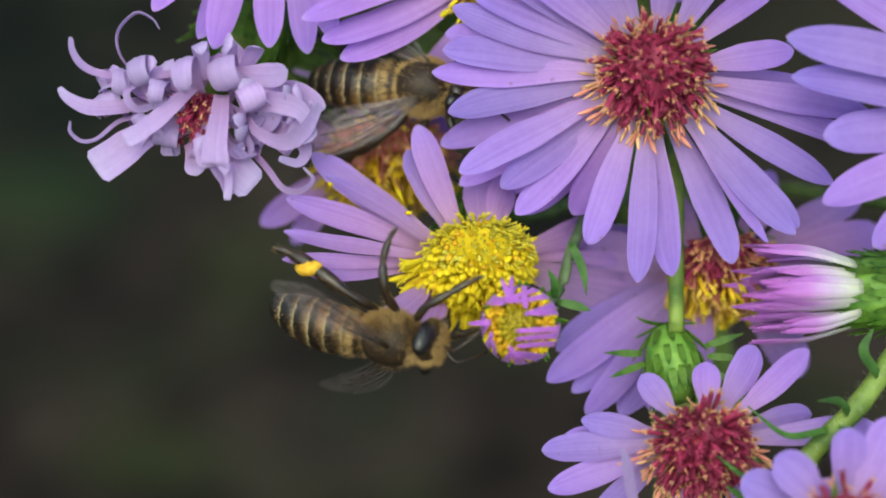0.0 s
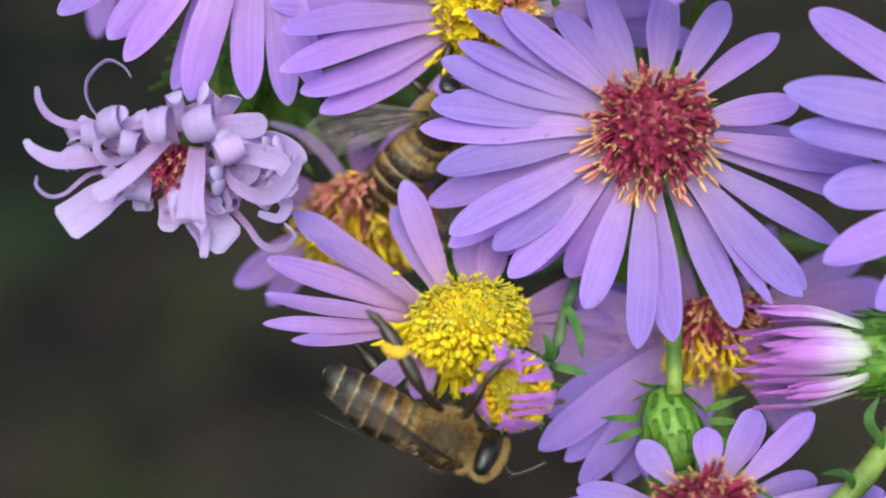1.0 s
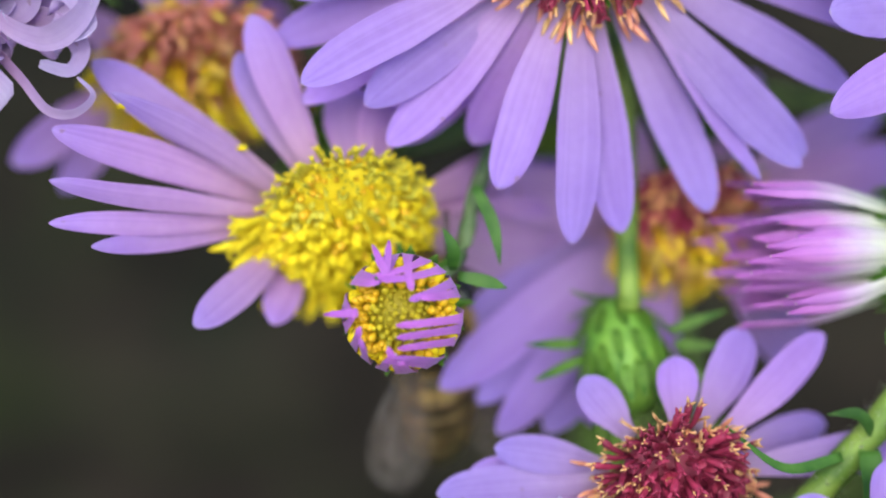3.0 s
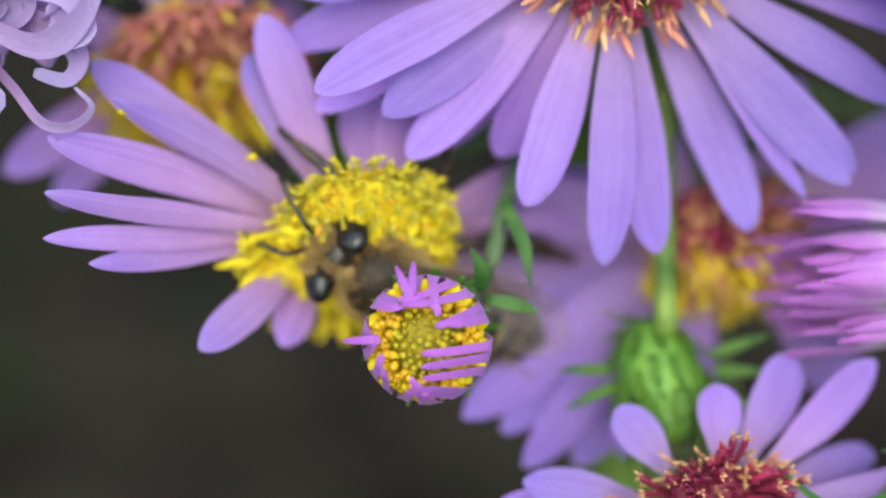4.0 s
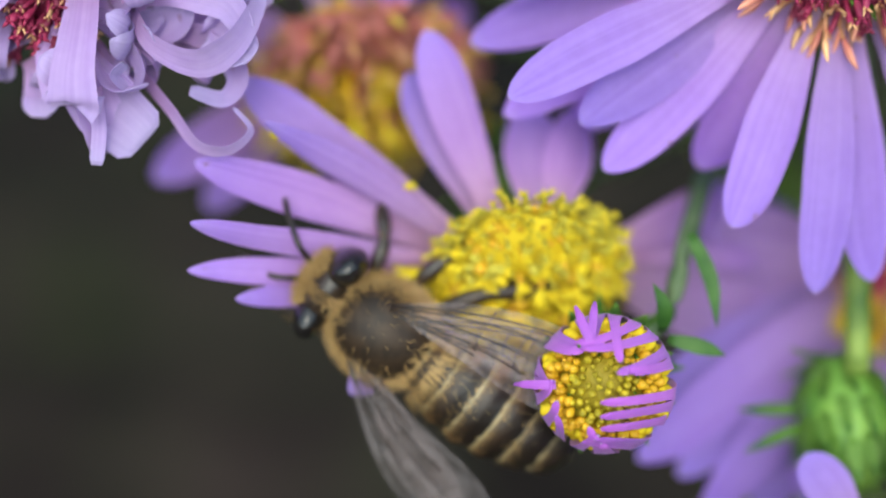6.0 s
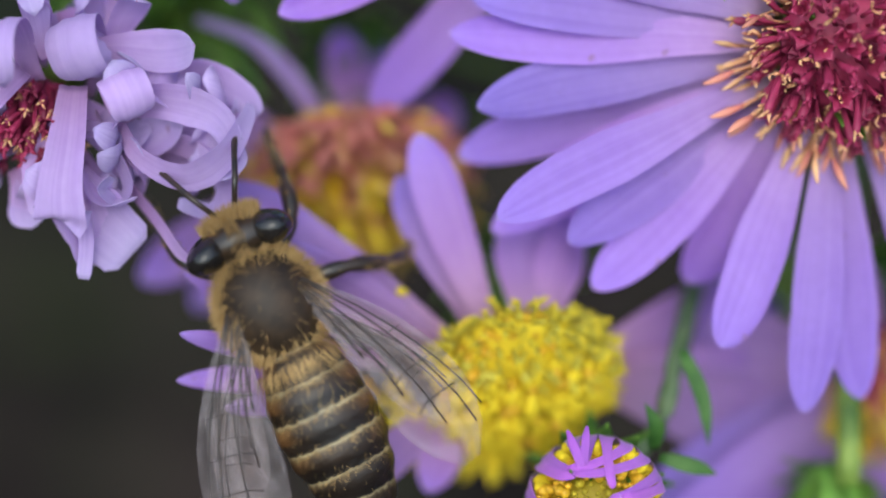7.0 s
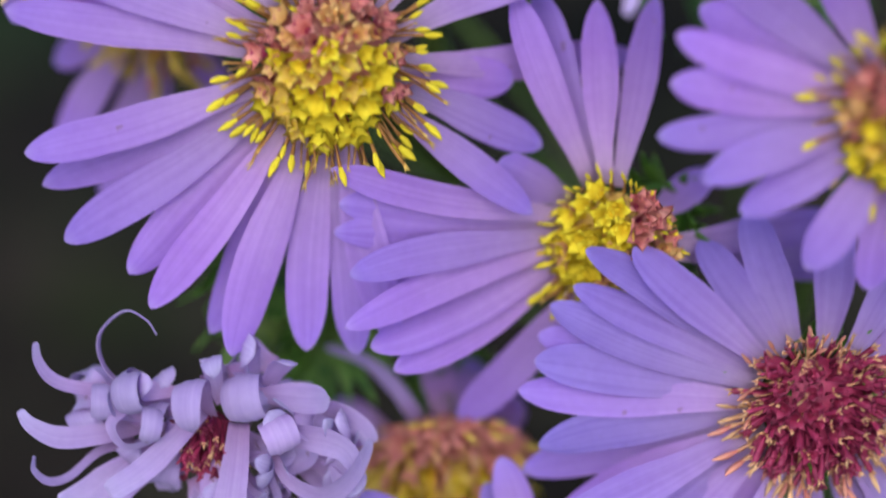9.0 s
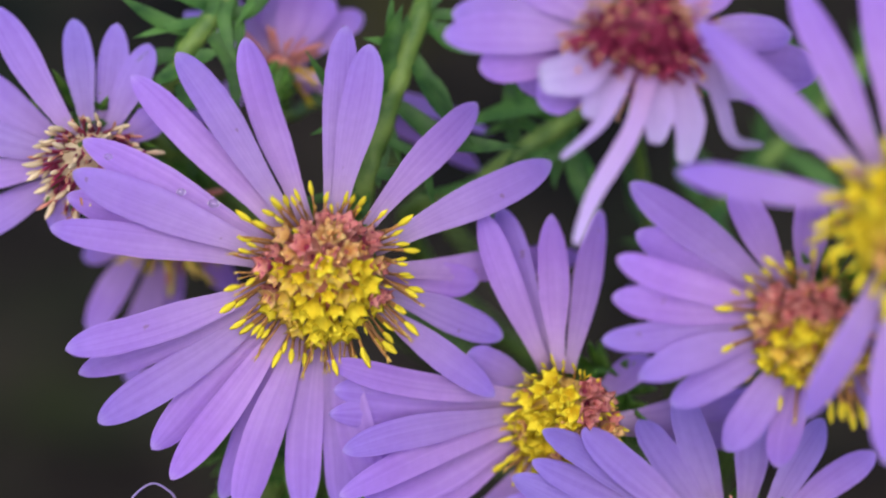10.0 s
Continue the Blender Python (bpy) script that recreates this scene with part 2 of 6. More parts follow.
def blob(bm, center, size, turn=None, seg=16, rings=10, mat=0, bump=None):
    """An ellipsoid; bump(direction) may scale it."""
    rows = []
    for i in range(1, rings):
        th = math.pi * i / rings
        rows.append([Vector((math.sin(th) * math.cos(k * math.tau / seg), math.sin(th) * math.sin(k * math.tau / seg), math.cos(th))) for k in range(seg)])

    def place(d):
        s = bump(d) if bump else 1.0
        q = Vector((d.x * size[0] * s, d.y * size[1] * s, d.z * size[2] * s))
        return bm.verts.new(Vector(center) + (turn @ q if turn else q))

    north, south = place(Vector((0, 0, 1))), place(Vector((0, 0, -1)))
    vs = [[place(d) for d in r] for r in rows]
    fs = []
    for r0, r1 in zip(vs, vs[1:]):
        fs += [bm.faces.new((r0[k], r1[k], r1[(k + 1) % seg], r0[(k + 1) % seg])) for k in range(seg)]
    fs += [bm.faces.new((north, vs[0][k], vs[0][(k + 1) % seg])) for k in range(seg)]
    fs += [bm.faces.new((south, vs[-1][(k + 1) % seg], vs[-1][k])) for k in range(seg)]
    for f in fs:
        f.material_index = mat


# ---- florets of the disc, along +z, shared by all heads ----
def cup_floret(mats):
    """Open funnel with five pointed lobes and a deep throat of its own tone."""
    bm = bmesh.new()

    def ring(z, r, lobe=0.0, up=0.0):
        return [bm.verts.new(Vector(((r + lobe * (k % 2 == 0)) * math.cos(k * math.tau / 10), (r + lobe * (k % 2 == 0)) * math.sin(k * math.tau / 10), z + up * (k % 2 == 0))) * MM) for k in range(10)]

    rings = [ring(-0.3, 0.12), ring(0.35, 0.16), ring(0.75, 0.30), ring(0.98, 0.40, 0.03, 0.04), ring(1.05, 0.46, 0.20, 0.22), ring(0.96, 0.38, 0.05, 0.05), ring(0.62, 0.27), ring(0.2, 0.12)]
    for i, (r0, r1) in enumerate(zip(rings, rings[1:])):
        for k in range(10):
            bm.faces.new((r0[k], r0[(k + 1) % 10], r1[(k + 1) % 10], r1[k])).material_index = 1 if i > 4 else 0
    bm.faces.new(rings[-1]).material_index = 1
    return shared("floret", bm, mats)


def spear_floret(mats, length=1.6, girth=0.15, bend=0.3):
    """Slender pointed tube, its tip split a little open."""
    bm = bmesh.new()
    spine = [Vector((bend * t * t, 0, length * t)) * MM for t in (0, 0.3, 0.6, 0.8, 0.92)]
    tube(bm, spine, [girth * r * MM for r in (0.5, 0.7, 0.95, 1.0, 0.7)], 6, 0)
    end = Vector((bend * 0.84, 0, length * 0.88))
    for k in range(3):
        a = k * math.tau / 3 + 0.4
        o = Vector((math.cos(a), math.sin(a), 0)) * girth
        tube(bm, [(end + o * 0.3) * MM, (end + o * 0.9 + Vector((0, 0, length * 0.09))) * MM, (end + o * 1.5 + Vector((0, 0, length * 0.15))) * MM], [girth * r * MM for r in (0.5, 0.4, 0.06)], 4, 1)
    return shared("floret", bm, mats)


def club_floret(mats, length=1.9, bend=0.25, head=0.2, thread=0.06, share=0.34):
    """Thin filament with a swollen, split anther head."""
    bm = bmesh.new()
    a = 1 - share
    pts = [Vector((bend * (t ** 2), 0, length * t)) * MM for t in (0, a * 0.35, a * 0.7, a)]
    tube(bm, pts, [r * thread * MM for r in (1.3, 1.0, 1.0, 1.4)], 5, 0)
    top = [Vector((bend * t * t, 0.03 * math.sin(t * 9), length * t)) * MM for t in (a - 0.02, a + share * 0.2, a + share * 0.45, a + share * 0.7, a + share * 0.9, 1.02)]
    tube(bm, top, [r * MM for r in (thread, head * 0.75, head, head * 0.85, head * 0.55, 0.03)], 7, 1)
    return shared("floret", bm, mats)


def wisp_floret(mats, curl=1.0):
    """Withered style: a forked, curled thread on a flattened tube."""
    bm = bmesh.new()
    tube(bm, [Vector((0, 0, z)) * MM for z in (0, 0.5, 1.0)], [0.11 * MM, 0.12 * MM, 0.15 * MM], 6, 1)
    for s in (-1, 1):
        pts = [Vector((s * (0.06 + 0.32 * math.sin(t * 2.6) * curl), 0.12 * s * t, 1.0 + 0.75 * t - 0.25 * t * t * curl)) * MM for t in (0, 0.25, 0.5, 0.75, 1.0)]
        tube(bm, pts, [r * MM for r in (0.09, 0.09, 0.075, 0.055, 0.02)], 5, 0)
    return shared("floret", bm, mats)


def ball_floret(mats):
    bm = bmesh.new()
    blob(bm, (0, 0, 0.45 * MM), (0.33 * MM, 0.33 * MM, 0.5 * MM), None, 8, 6, 0, lambda d: 1 + 0.08 * math.sin(5 * math.atan2(d.y, d.x)) * (1 - abs(d.z)))
    return shared("floret", bm, mats)


CUP_C, CUP_S = cup_floret([CRIMSON, CRIMSON]), cup_floret([SALMON, ROSE])
CUP_Y, CUP_L, CUP_R = cup_floret([YELLOW, YELLOW]), cup_floret([HONEY, YELLOW]), cup_floret([DUSTY, CRIMSON])
CLUB_Y, CLUB_YL, CLUB_P = club_floret([RUST, YELLOW], 2.4, 0.4, 0.16, 0.07, 0.3), club_floret([GOLD, YELLOW], 2.2, 0.6, 0.15, 0.08, 0.45), club_floret([PEACH, PEACH], 1.9, 0.5, 0.105, 0.05, 0.4)
THREAD = spear_floret([RUST, OCHRE], 2.2, 0.06, 0.5)
CLUB_C = club_floret([PEACH, ROSE], 2.0, 0.6, 0.115, 0.05, 0.36)
SPEAR_Y, SPEAR_L, SPEAR_G = spear_floret([YELLOW, YELLOW]), spear_floret([LIME, YELLOW], 1.4, 0.14), spear_floret([GOLD, YELLOW], 1.9, 0.16, 0.7)
SPEAR_C, SPEAR_P, SPEAR_R = spear_floret([CRIMSON, CRIMSON], 1.5, 0.19), spear_floret([CRIMSON, PEACH], 1.7, 0.14, 0.4), spear_floret([ROSE, SALMON], 1.6, 0.16)
SPEAR_W, SPEAR_O = spear_floret([PEACH, PEACH], 1.9, 0.11, 0.6), spear_floret([HONEY, OCHRE], 1.9, 0.14, 0.7)
CLUB_K = club_floret([CRIMSON, CREAM], 1.8, 0.35, 0.17, 0.08, 0.45)
SPEAR_D = spear_floret([DUSTY, DUSTY], 1.9, 0.15, 0.5)
WISP_P, WISP_C = wisp_floret([PEACH, CRIMSON]), wisp_floret([PEACH, PEACH], 1.3)
BALL_O = ball_floret([OLIVE])
BALL_Y, BALL_L, BALL_G = ball_floret([YELLOW]), ball_floret([LIME]), ball_floret([GOLD])


def basis(axis):
    """A turn that takes +z to axis."""
    return Vector(axis).normalized().to_track_quat("Z", "Y").to_matrix()


def disc(flower, axis, radius, height, count, pick, rng, splay=0.9, sag=0.25, loose=0.26):
    """Domed receptacle with florets in a golden spiral. pick(f, up, side) gives a mesh and a size; f runs 0 in the middle to 1 at the rim,
    up and side are how far up and aside on the dome the floret stands."""
    turn = basis(axis)
    bm = bmesh.new()
    r, h = radius * MM, height * MM
    blob(bm, (0, 0, 0), (r * 0.86, r * 0.86, h * 0.7), turn, 18, 12)
    part("disc", bm, pick(None, 0, 0), flower)
    for k in range(count):
        f = math.sqrt((k + 0.5) / count)
        a = k * 2.39996 + rng.uniform(-0.15, 0.15)
        th = f * math.pi * 0.6
        d = Vector((math.sin(th) * math.cos(a), math.sin(th) * math.sin(a), math.cos(th)))
        at = turn @ Vector((d.x * r * 0.86, d.y * r * 0.86, d.z * h * 0.78))
        way = turn @ Vector((d.x * splay * (0.3 + 0.9 * f), d.y * splay * (0.3 + 0.9 * f), 1.05 - 0.75 * f * f))
        way = (way + Vector((rng.uniform(-1, 1) * loose, rng.uniform(-0.7, 0.7) * loose, rng.uniform(-1, 1) * loose - sag * f))).normalized()
        me, size = pick(f, at.z / r, at.x / r)
        s = size * rng.uniform(0.75, 1.28)
        m = Matrix.Translation(at) @ (way.to_track_quat("Z", "Y").to_matrix() @ Matrix.Rotation(rng.uniform(0, 6.28), 3, "Z")).to_4x4() @ Matrix.Diagonal((s, s, s * rng.uniform(0.9, 1.15), 1))
        piece("floret", me, m, flower)


def petal_width(v, wide, sharp=0.0):
    """Narrow claw, blade widest past the middle, tapering to a rounded or pointed tip."""
    k = min(1.0, v / 0.62)
    w = 0.40 + 0.60 * k * k * (3 - 2 * k)
    if v > 0.6:
        w *= 1 - (0.12 + 0.30 * sharp) * ((v - 0.6) / 0.4) ** 1.5
    if v > 0.76:
        w *= max(0.0, 1 - ((v - 0.76) / 0.24) ** 2.3) ** 0.56
    return max(w, 0.05) * wide


STEPS = (0, 0.1, 0.22, 0.34, 0.46, 0.58, 0.68, 0.76, 0.83, 0.885, 0.93, 0.965, 0.988, 1.0)


def petal(flower, mat, axis, start, tip, wide, arch, rng, twist=0.0, cup=None, sharp=0.0):
    """Ray floret from start to tip (metres, in the flower's space), arched along the axis."""
    bm = bmesh.new()
    a, b = Vector(start), Vector(tip)
    ax = Vector(axis).normalized()
    d = b - a
    side = d.cross(ax).normalized()
    sway = side * d.length * rng.uniform(-0.05, 0.05)
    mid = (a + b) / 2 + ax * arch + sway
    pts, ups = [], []
    for t in STEPS:
        pts.append(a * (1 - t) ** 2 + mid * 2 * t * (1 - t) + b * t * t)
        ups.append(Matrix.Rotation(twist * t, 3, d.normalized()) @ ax)
    fine = random.Random(round((b.x * 7 + b.z * 3) * 1e5))
    ph, amp = fine.uniform(0, 6.28), fine.uniform(0.01, 0.05)
    wave = [1 + amp * math.sin(6.5 * t + ph) + 0.5 * amp * math.sin(15 * t + 2 * ph) for t in STEPS]
    bend = [side * d.length * 0.009 * math.sin(7 * t + ph) * t + ax * d.length * amp * 0.35 * math.sin(9 * t + ph) * t for t in STEPS]
    ribbon(bm, [p + q for p, q in zip(pts, bend)], ups, [petal_width(t, wide, sharp) * w for t, w in zip(STEPS, wave)], rng.uniform(-0.07, 0.05) if cup is None else cup, rng.uniform(0.006, 0.016) + fine.uniform(0.0, 0.012))
    return part("petal", bm, mat, flower)


def curled(flower, mat, start, way, up, length, wide, curl, from_v=0.35, pinch=1.0):
    """A withered ray that rolls back on itself: curl in degrees over the part past from_v."""
    bm = bmesh.new()
    n = 18
    p, d, u = Vector(start), Vector(way).normalized(), Vector(up)
    side = d.cross(u).normalized()
    pts, ups, ws = [], [], []
    for i in range(n + 1):
        v = i / n
        pts.append(p.copy())
        ups.append(side.cross(d).normalized())
        ws.append(petal_width(v, wide) * (1 - (1 - pinch) * v))
        if v > from_v:
            k = radians(curl) / (n * (1 - from_v)) * (0.6 + 0.8 * (v - from_v) / (1 - from_v))
            d = Matrix.Rotation(k, 3, side) @ d
        p = p + d * (length / n) + side * (0.012 * length * math.sin(v * 5))
    ribbon(bm, pts, ups, ws, 0.06, 0.02)
    return part("petal", bm, mat, flower)


def bract_mesh(length, wide, hook):
    bm = bmesh.new()
    pts = [Vector((0, -hook * t * t, length * t)) for t in (0, 0.2, 0.4, 0.6, 0.8, 0.93, 1)]
    ribbon(bm, pts, [Vector((0, -1, 0.2))] * 7, [wide * w for w in (0.7, 0.95, 1, 0.8, 0.5, 0.22, 0.04)], 0.14, 0.0, 0.00014, 4)
    return shared("bract", bm, [BRACT])


BRACT_N = bract_mesh(2.6 * MM, 0.5 * MM, 0.7 * MM)
BRACT_S, BRACT_L = bract_mesh(2.6 * MM, 0.75 * MM, 0.35 * MM), bract_mesh(3.4 * MM, 0.7 * MM, 1.3 * MM)


def calyx(flower, at, axis, radius, height, rng, rows=3, spread=0.35, slim=1.0):
    """Green involucre behind a head: a cup with overlapping bracts. axis points to the petals."""
    turn = basis(axis)
    bm = bmesh.new()
    blob(bm, Vector(at), (radius * MM * 0.8, radius * MM * 0.8, height * MM * 0.55), turn, 16, 10)
    part("calyx", bm, CALYX, flower, "green cup of overlapping bracts")
    big, tall = radius * 0.8, height * 0.55
    for r in range(rows + 1):
        phi = radians(18 + 92 * r / rows)
        for k in range(7 + 4 * r):
            a = (k + 0.5 * (r % 2)) * math.tau / (7 + 4 * r) + rng.uniform(-0.15, 0.15)
            p = phi + rng.uniform(-0.12, 0.12)
            rad, z = big * math.sin(p) * 1.02, -tall * math.cos(p)
            lean = math.atan2(big * math.cos(p), tall * math.sin(p)) * 0.9 + spread * rng.uniform(0.0, 1.0)
            m = Matrix.Translation(Vector(at) + turn @ (Vector((math.cos(a) * rad, math.sin(a) * rad, z)) * MM)) @ turn.to_4x4() @ Matrix.Rotation(a + math.pi / 2, 4, "Z") @ Matrix.Rotation(lean, 4, "X")
            piece("bract", BRACT_L if rng.random() < spread else BRACT_S, m @ Matrix.Diagonal((slim, slim, slim, 1)), flower)


def stalk(flower, pts, radius, mat=None, name="stem", taper=0.8):
    """A stem through points of the plan, in millimetres from the flower's own place."""
    bm = bmesh.new()
    path = smooth_path([Vector(p) * MM for p in pts], 6)
    n = len(path)
    tube(bm, path, [radius * MM * (taper + (1 - taper) * i / (n - 1)) * (1 + 0.05 * math.sin(i * 1.7)) for i in range(n)], 9)
    return part(name, bm, mat or STEM, flower)


def head(x, y, z, label, group="asters in bloom"):
    e = new("aster_flower")
    e.matrix_world = VIEW @ Matrix.Translation(Vector((x, y, z)) * MM)
    return tagged(e, label, "flower", group)


def rays(flower, mat, axis, table, rim, wide, rng, back=1.0, arch=0.9, sharp=0.2):
    """Petals from rows of (angle in degrees, reach in mm, depth of the tip in mm)."""
    ax = Vector(axis).normalized()
    for k, (ang, reach, deep) in enumerate(table):
        d = Vector((math.cos(radians(ang)), 0, math.sin(radians(ang))))
        foot = d - ax * d.dot(ax)
        start = foot * rim * 0.8 - ax * 0.2
        layer = 0.45 * (k % 3)
        start = start + Vector((0, 0.4 + layer, 0))
        tip = d * reach + Vector((0, deep + back + layer + rng.uniform(-0.6, 0.6), 0))
        petal(flower, mat, ax * 0.35 + Vector((0, -1, 0.2)), start * MM, tip * MM, wide * rng.uniform(0.88, 1.12) * MM, arch * rng.uniform(0.3, 1.6) * MM, rng, rng.uniform(-0.45, 0.45), None, min(1, max(0, sharp + rng.uniform(-0.25, 0.3))))


# how the four kinds of disc are filled
def pick_red(f, up, side):
    if f is None:
        return CRIMSON
    r = random.random()
    if f > 0.86:
        return (CLUB_C, 1.2 if up < 0 else 0.8) if r < 0.42 else (CLUB_P, 1.25 if up < 0 else 0.75) if r < 0.7 else (SPEAR_W, 1.0 if up < 0 else 0.62)
    if f > 0.62:
        return (SPEAR_P, 1.0) if r < 0.3 else (WISP_C, 0.7) if r < 0.45 else (WISP_P, 0.8) if r < 0.6 else (CLUB_C, 0.85) if r < 0.7 else (SPEAR_C, 0.9)
    return (SPEAR_C, 0.85) if r < 0.4 else (CUP_C, 0.72) if r < 0.66 else (SPEAR_P, 0.85) if r < 0.82 else (WISP_P, 0.7) if r < 0.93 else (WISP_C, 0.55)


def pick_pit(f, up, side):
    if f is None:
        return CRIMSON
    r = random.random()
    return (SPEAR_P, 0.9) if r < 0.35 else (SPEAR_C, 0.9) if r < 0.8 else (SPEAR_W, 0.7)


def pick_pale(f, up, side):
    if f is None:
        return CREAM
    r = random.random()
    return (CLUB_C, 0.9) if r < 0.22 else (CLUB_K, 0.95) if r < 0.75 else (SPEAR_P, 0.8)


def pick_yellow(f, up, side):
    if f is None:
        return YELLOW
    r = random.random()
    if f > 0.8 and (up < 0.0 and side < 0.55 or side < -0.3 and up < 0.12) and r < 0.8:
        return (SPEAR_Y, 1.3) if r < 0.35 or up > 0 else (CLUB_YL, 1.05) if r < 0.5 else (SPEAR_Y, 1.2) if r < 0.62 else (THREAD, 0.9)
    if up > 0.22:
        return (SPEAR_L, 0.66) if r < 0.72 else (BALL_L, 0.44) if r < 0.9 else (BALL_G, 0.46)
    if up < -0.05:
        return (BALL_Y, 0.74) if r < 0.75 else (SPEAR_Y, 0.6) if r < 0.88 else (BALL_G, 0.68)
    return (BALL_Y, 0.6) if r < 0.45 else (SPEAR_L, 0.62) if r < 0.72 else (BALL_L, 0.52) if r < 0.88 else (BALL_G, 0.6)


def pick_mixed(f, up, side):
    if f is None:
        return ROSE
    r = random.random()
    if f > 0.66:
        return (CLUB_Y, 1.15 if up < 0 else 1.0) if r < 0.5 else (THREAD, 1.25 if up < 0 else 0.95)
    if r < 0.1:
        return (CLUB_Y, 0.72)
    if up > 0.22 or abs(side) > 0.58 and up > -0.3:
        return (CUP_R, 0.95) if r < 0.7 else (CUP_S, 0.9)
    return (CUP_Y, 0.98) if r < 0.75 else (CUP_L, 0.95)


def pick_aside(f, up, side):
    if f is None:
        return OCHRE
    r = random.random()
    if side > 0.2 and up > -0.5 and f < 0.8:
        return (CUP_R, 0.95) if r < 0.55 else (CUP_S, 0.9) if r < 0.85 else (CLUB_Y, 0.6)
    if f > 0.6:
        big = 0.55 if up > 0.15 or side > 0.2 else 1.15
        return (CLUB_YL, big) if r < 0.5 else (CLUB_Y, big) if r < 0.85 else (THREAD, big)
    return (CLUB_YL, 0.75) if r < 0.25 else (CUP_Y, 0.95) if r < 0.75 else (CUP_S, 0.9)


def pick_golden_side(f, up, side):
    if f is None:
        return OCHRE
    r = random.random()
    if f > 0.7:
        return (CLUB_YL, 1.1) if r < 0.55 else (CLUB_Y, 1.1)
    if f > 0.5:
        return (CLUB_YL, 0.9) if r < 0.35 else (CUP_Y, 1.15) if r < 0.8 else (CUP_S, 1.1)
    return (CUP_Y, 1.15) if r < 0.5 else (CUP_L, 1.1) if r < 0.75 else (CUP_S, 1.15)


def pick_rust(f, up, side):
    if f is None:
        return ROSE
    r = random.random()
    if f > 0.7 and up < -0.05:
        return (SPEAR_G, 1.1) if r < 0.45 else (SPEAR_O, 1.1) if r < 0.65 else (CLUB_YL, 1.2)
    if up < 0.05:
        return (SPEAR_O, 1.1) if r < 0.45 else (SPEAR_D, 1.0) if r < 0.6 else (SPEAR_G, 1.1)
    return (SPEAR_D, 0.95) if r < 0.66 else (SPEAR_W, 0.9) if r < 0.8 else (SPEAR_O, 0.95) if r < 0.92 else (SPEAR_R, 0.85)


def pick_ember(f, up, side):
    if f is None:
        return CRIMSON
    r = random.random()
    if f > 0.72 and up < -0.1:
        return (SPEAR_G, 1.05) if r < 0.45 else (SPEAR_O, 1.0) if r < 0.75 else (CLUB_YL, 1.1)
    if up < -0.12:
        return (SPEAR_O, 0.9) if r < 0.5 else (SPEAR_R, 0.9) if r < 0.75 else (SPEAR_G, 0.9)
    return (SPEAR_R, 0.8) if r < 0.45 else (SPEAR_C, 0.8) if r < 0.85 else (SPEAR_W, 0.7)


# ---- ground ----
# moss and low weeds on the soil, and near-black spots painting the shade among the plants: place, size, colour, cover
MOSS_AND_SHADE = ((-0.225, 0.96, 0.14, (0.003, 0.0045, 0.003), 0.95), (-0.185, 0.75, 0.06, (0.014, 0.030, 0.010), 0.8), (-0.19, 0.86, 0.08, (0.004, 0.007, 0.004), 0.9), (-0.083, 0.685, 0.035, (0.034, 0.038, 0.013), 0.6),
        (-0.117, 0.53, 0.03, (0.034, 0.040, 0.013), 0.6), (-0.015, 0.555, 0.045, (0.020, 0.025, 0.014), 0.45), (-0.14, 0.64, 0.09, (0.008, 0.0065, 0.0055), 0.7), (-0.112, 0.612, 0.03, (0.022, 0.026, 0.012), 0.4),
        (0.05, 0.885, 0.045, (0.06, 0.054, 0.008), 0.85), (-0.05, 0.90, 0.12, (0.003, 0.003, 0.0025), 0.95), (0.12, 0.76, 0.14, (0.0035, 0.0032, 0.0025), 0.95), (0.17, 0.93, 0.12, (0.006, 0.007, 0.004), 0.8))


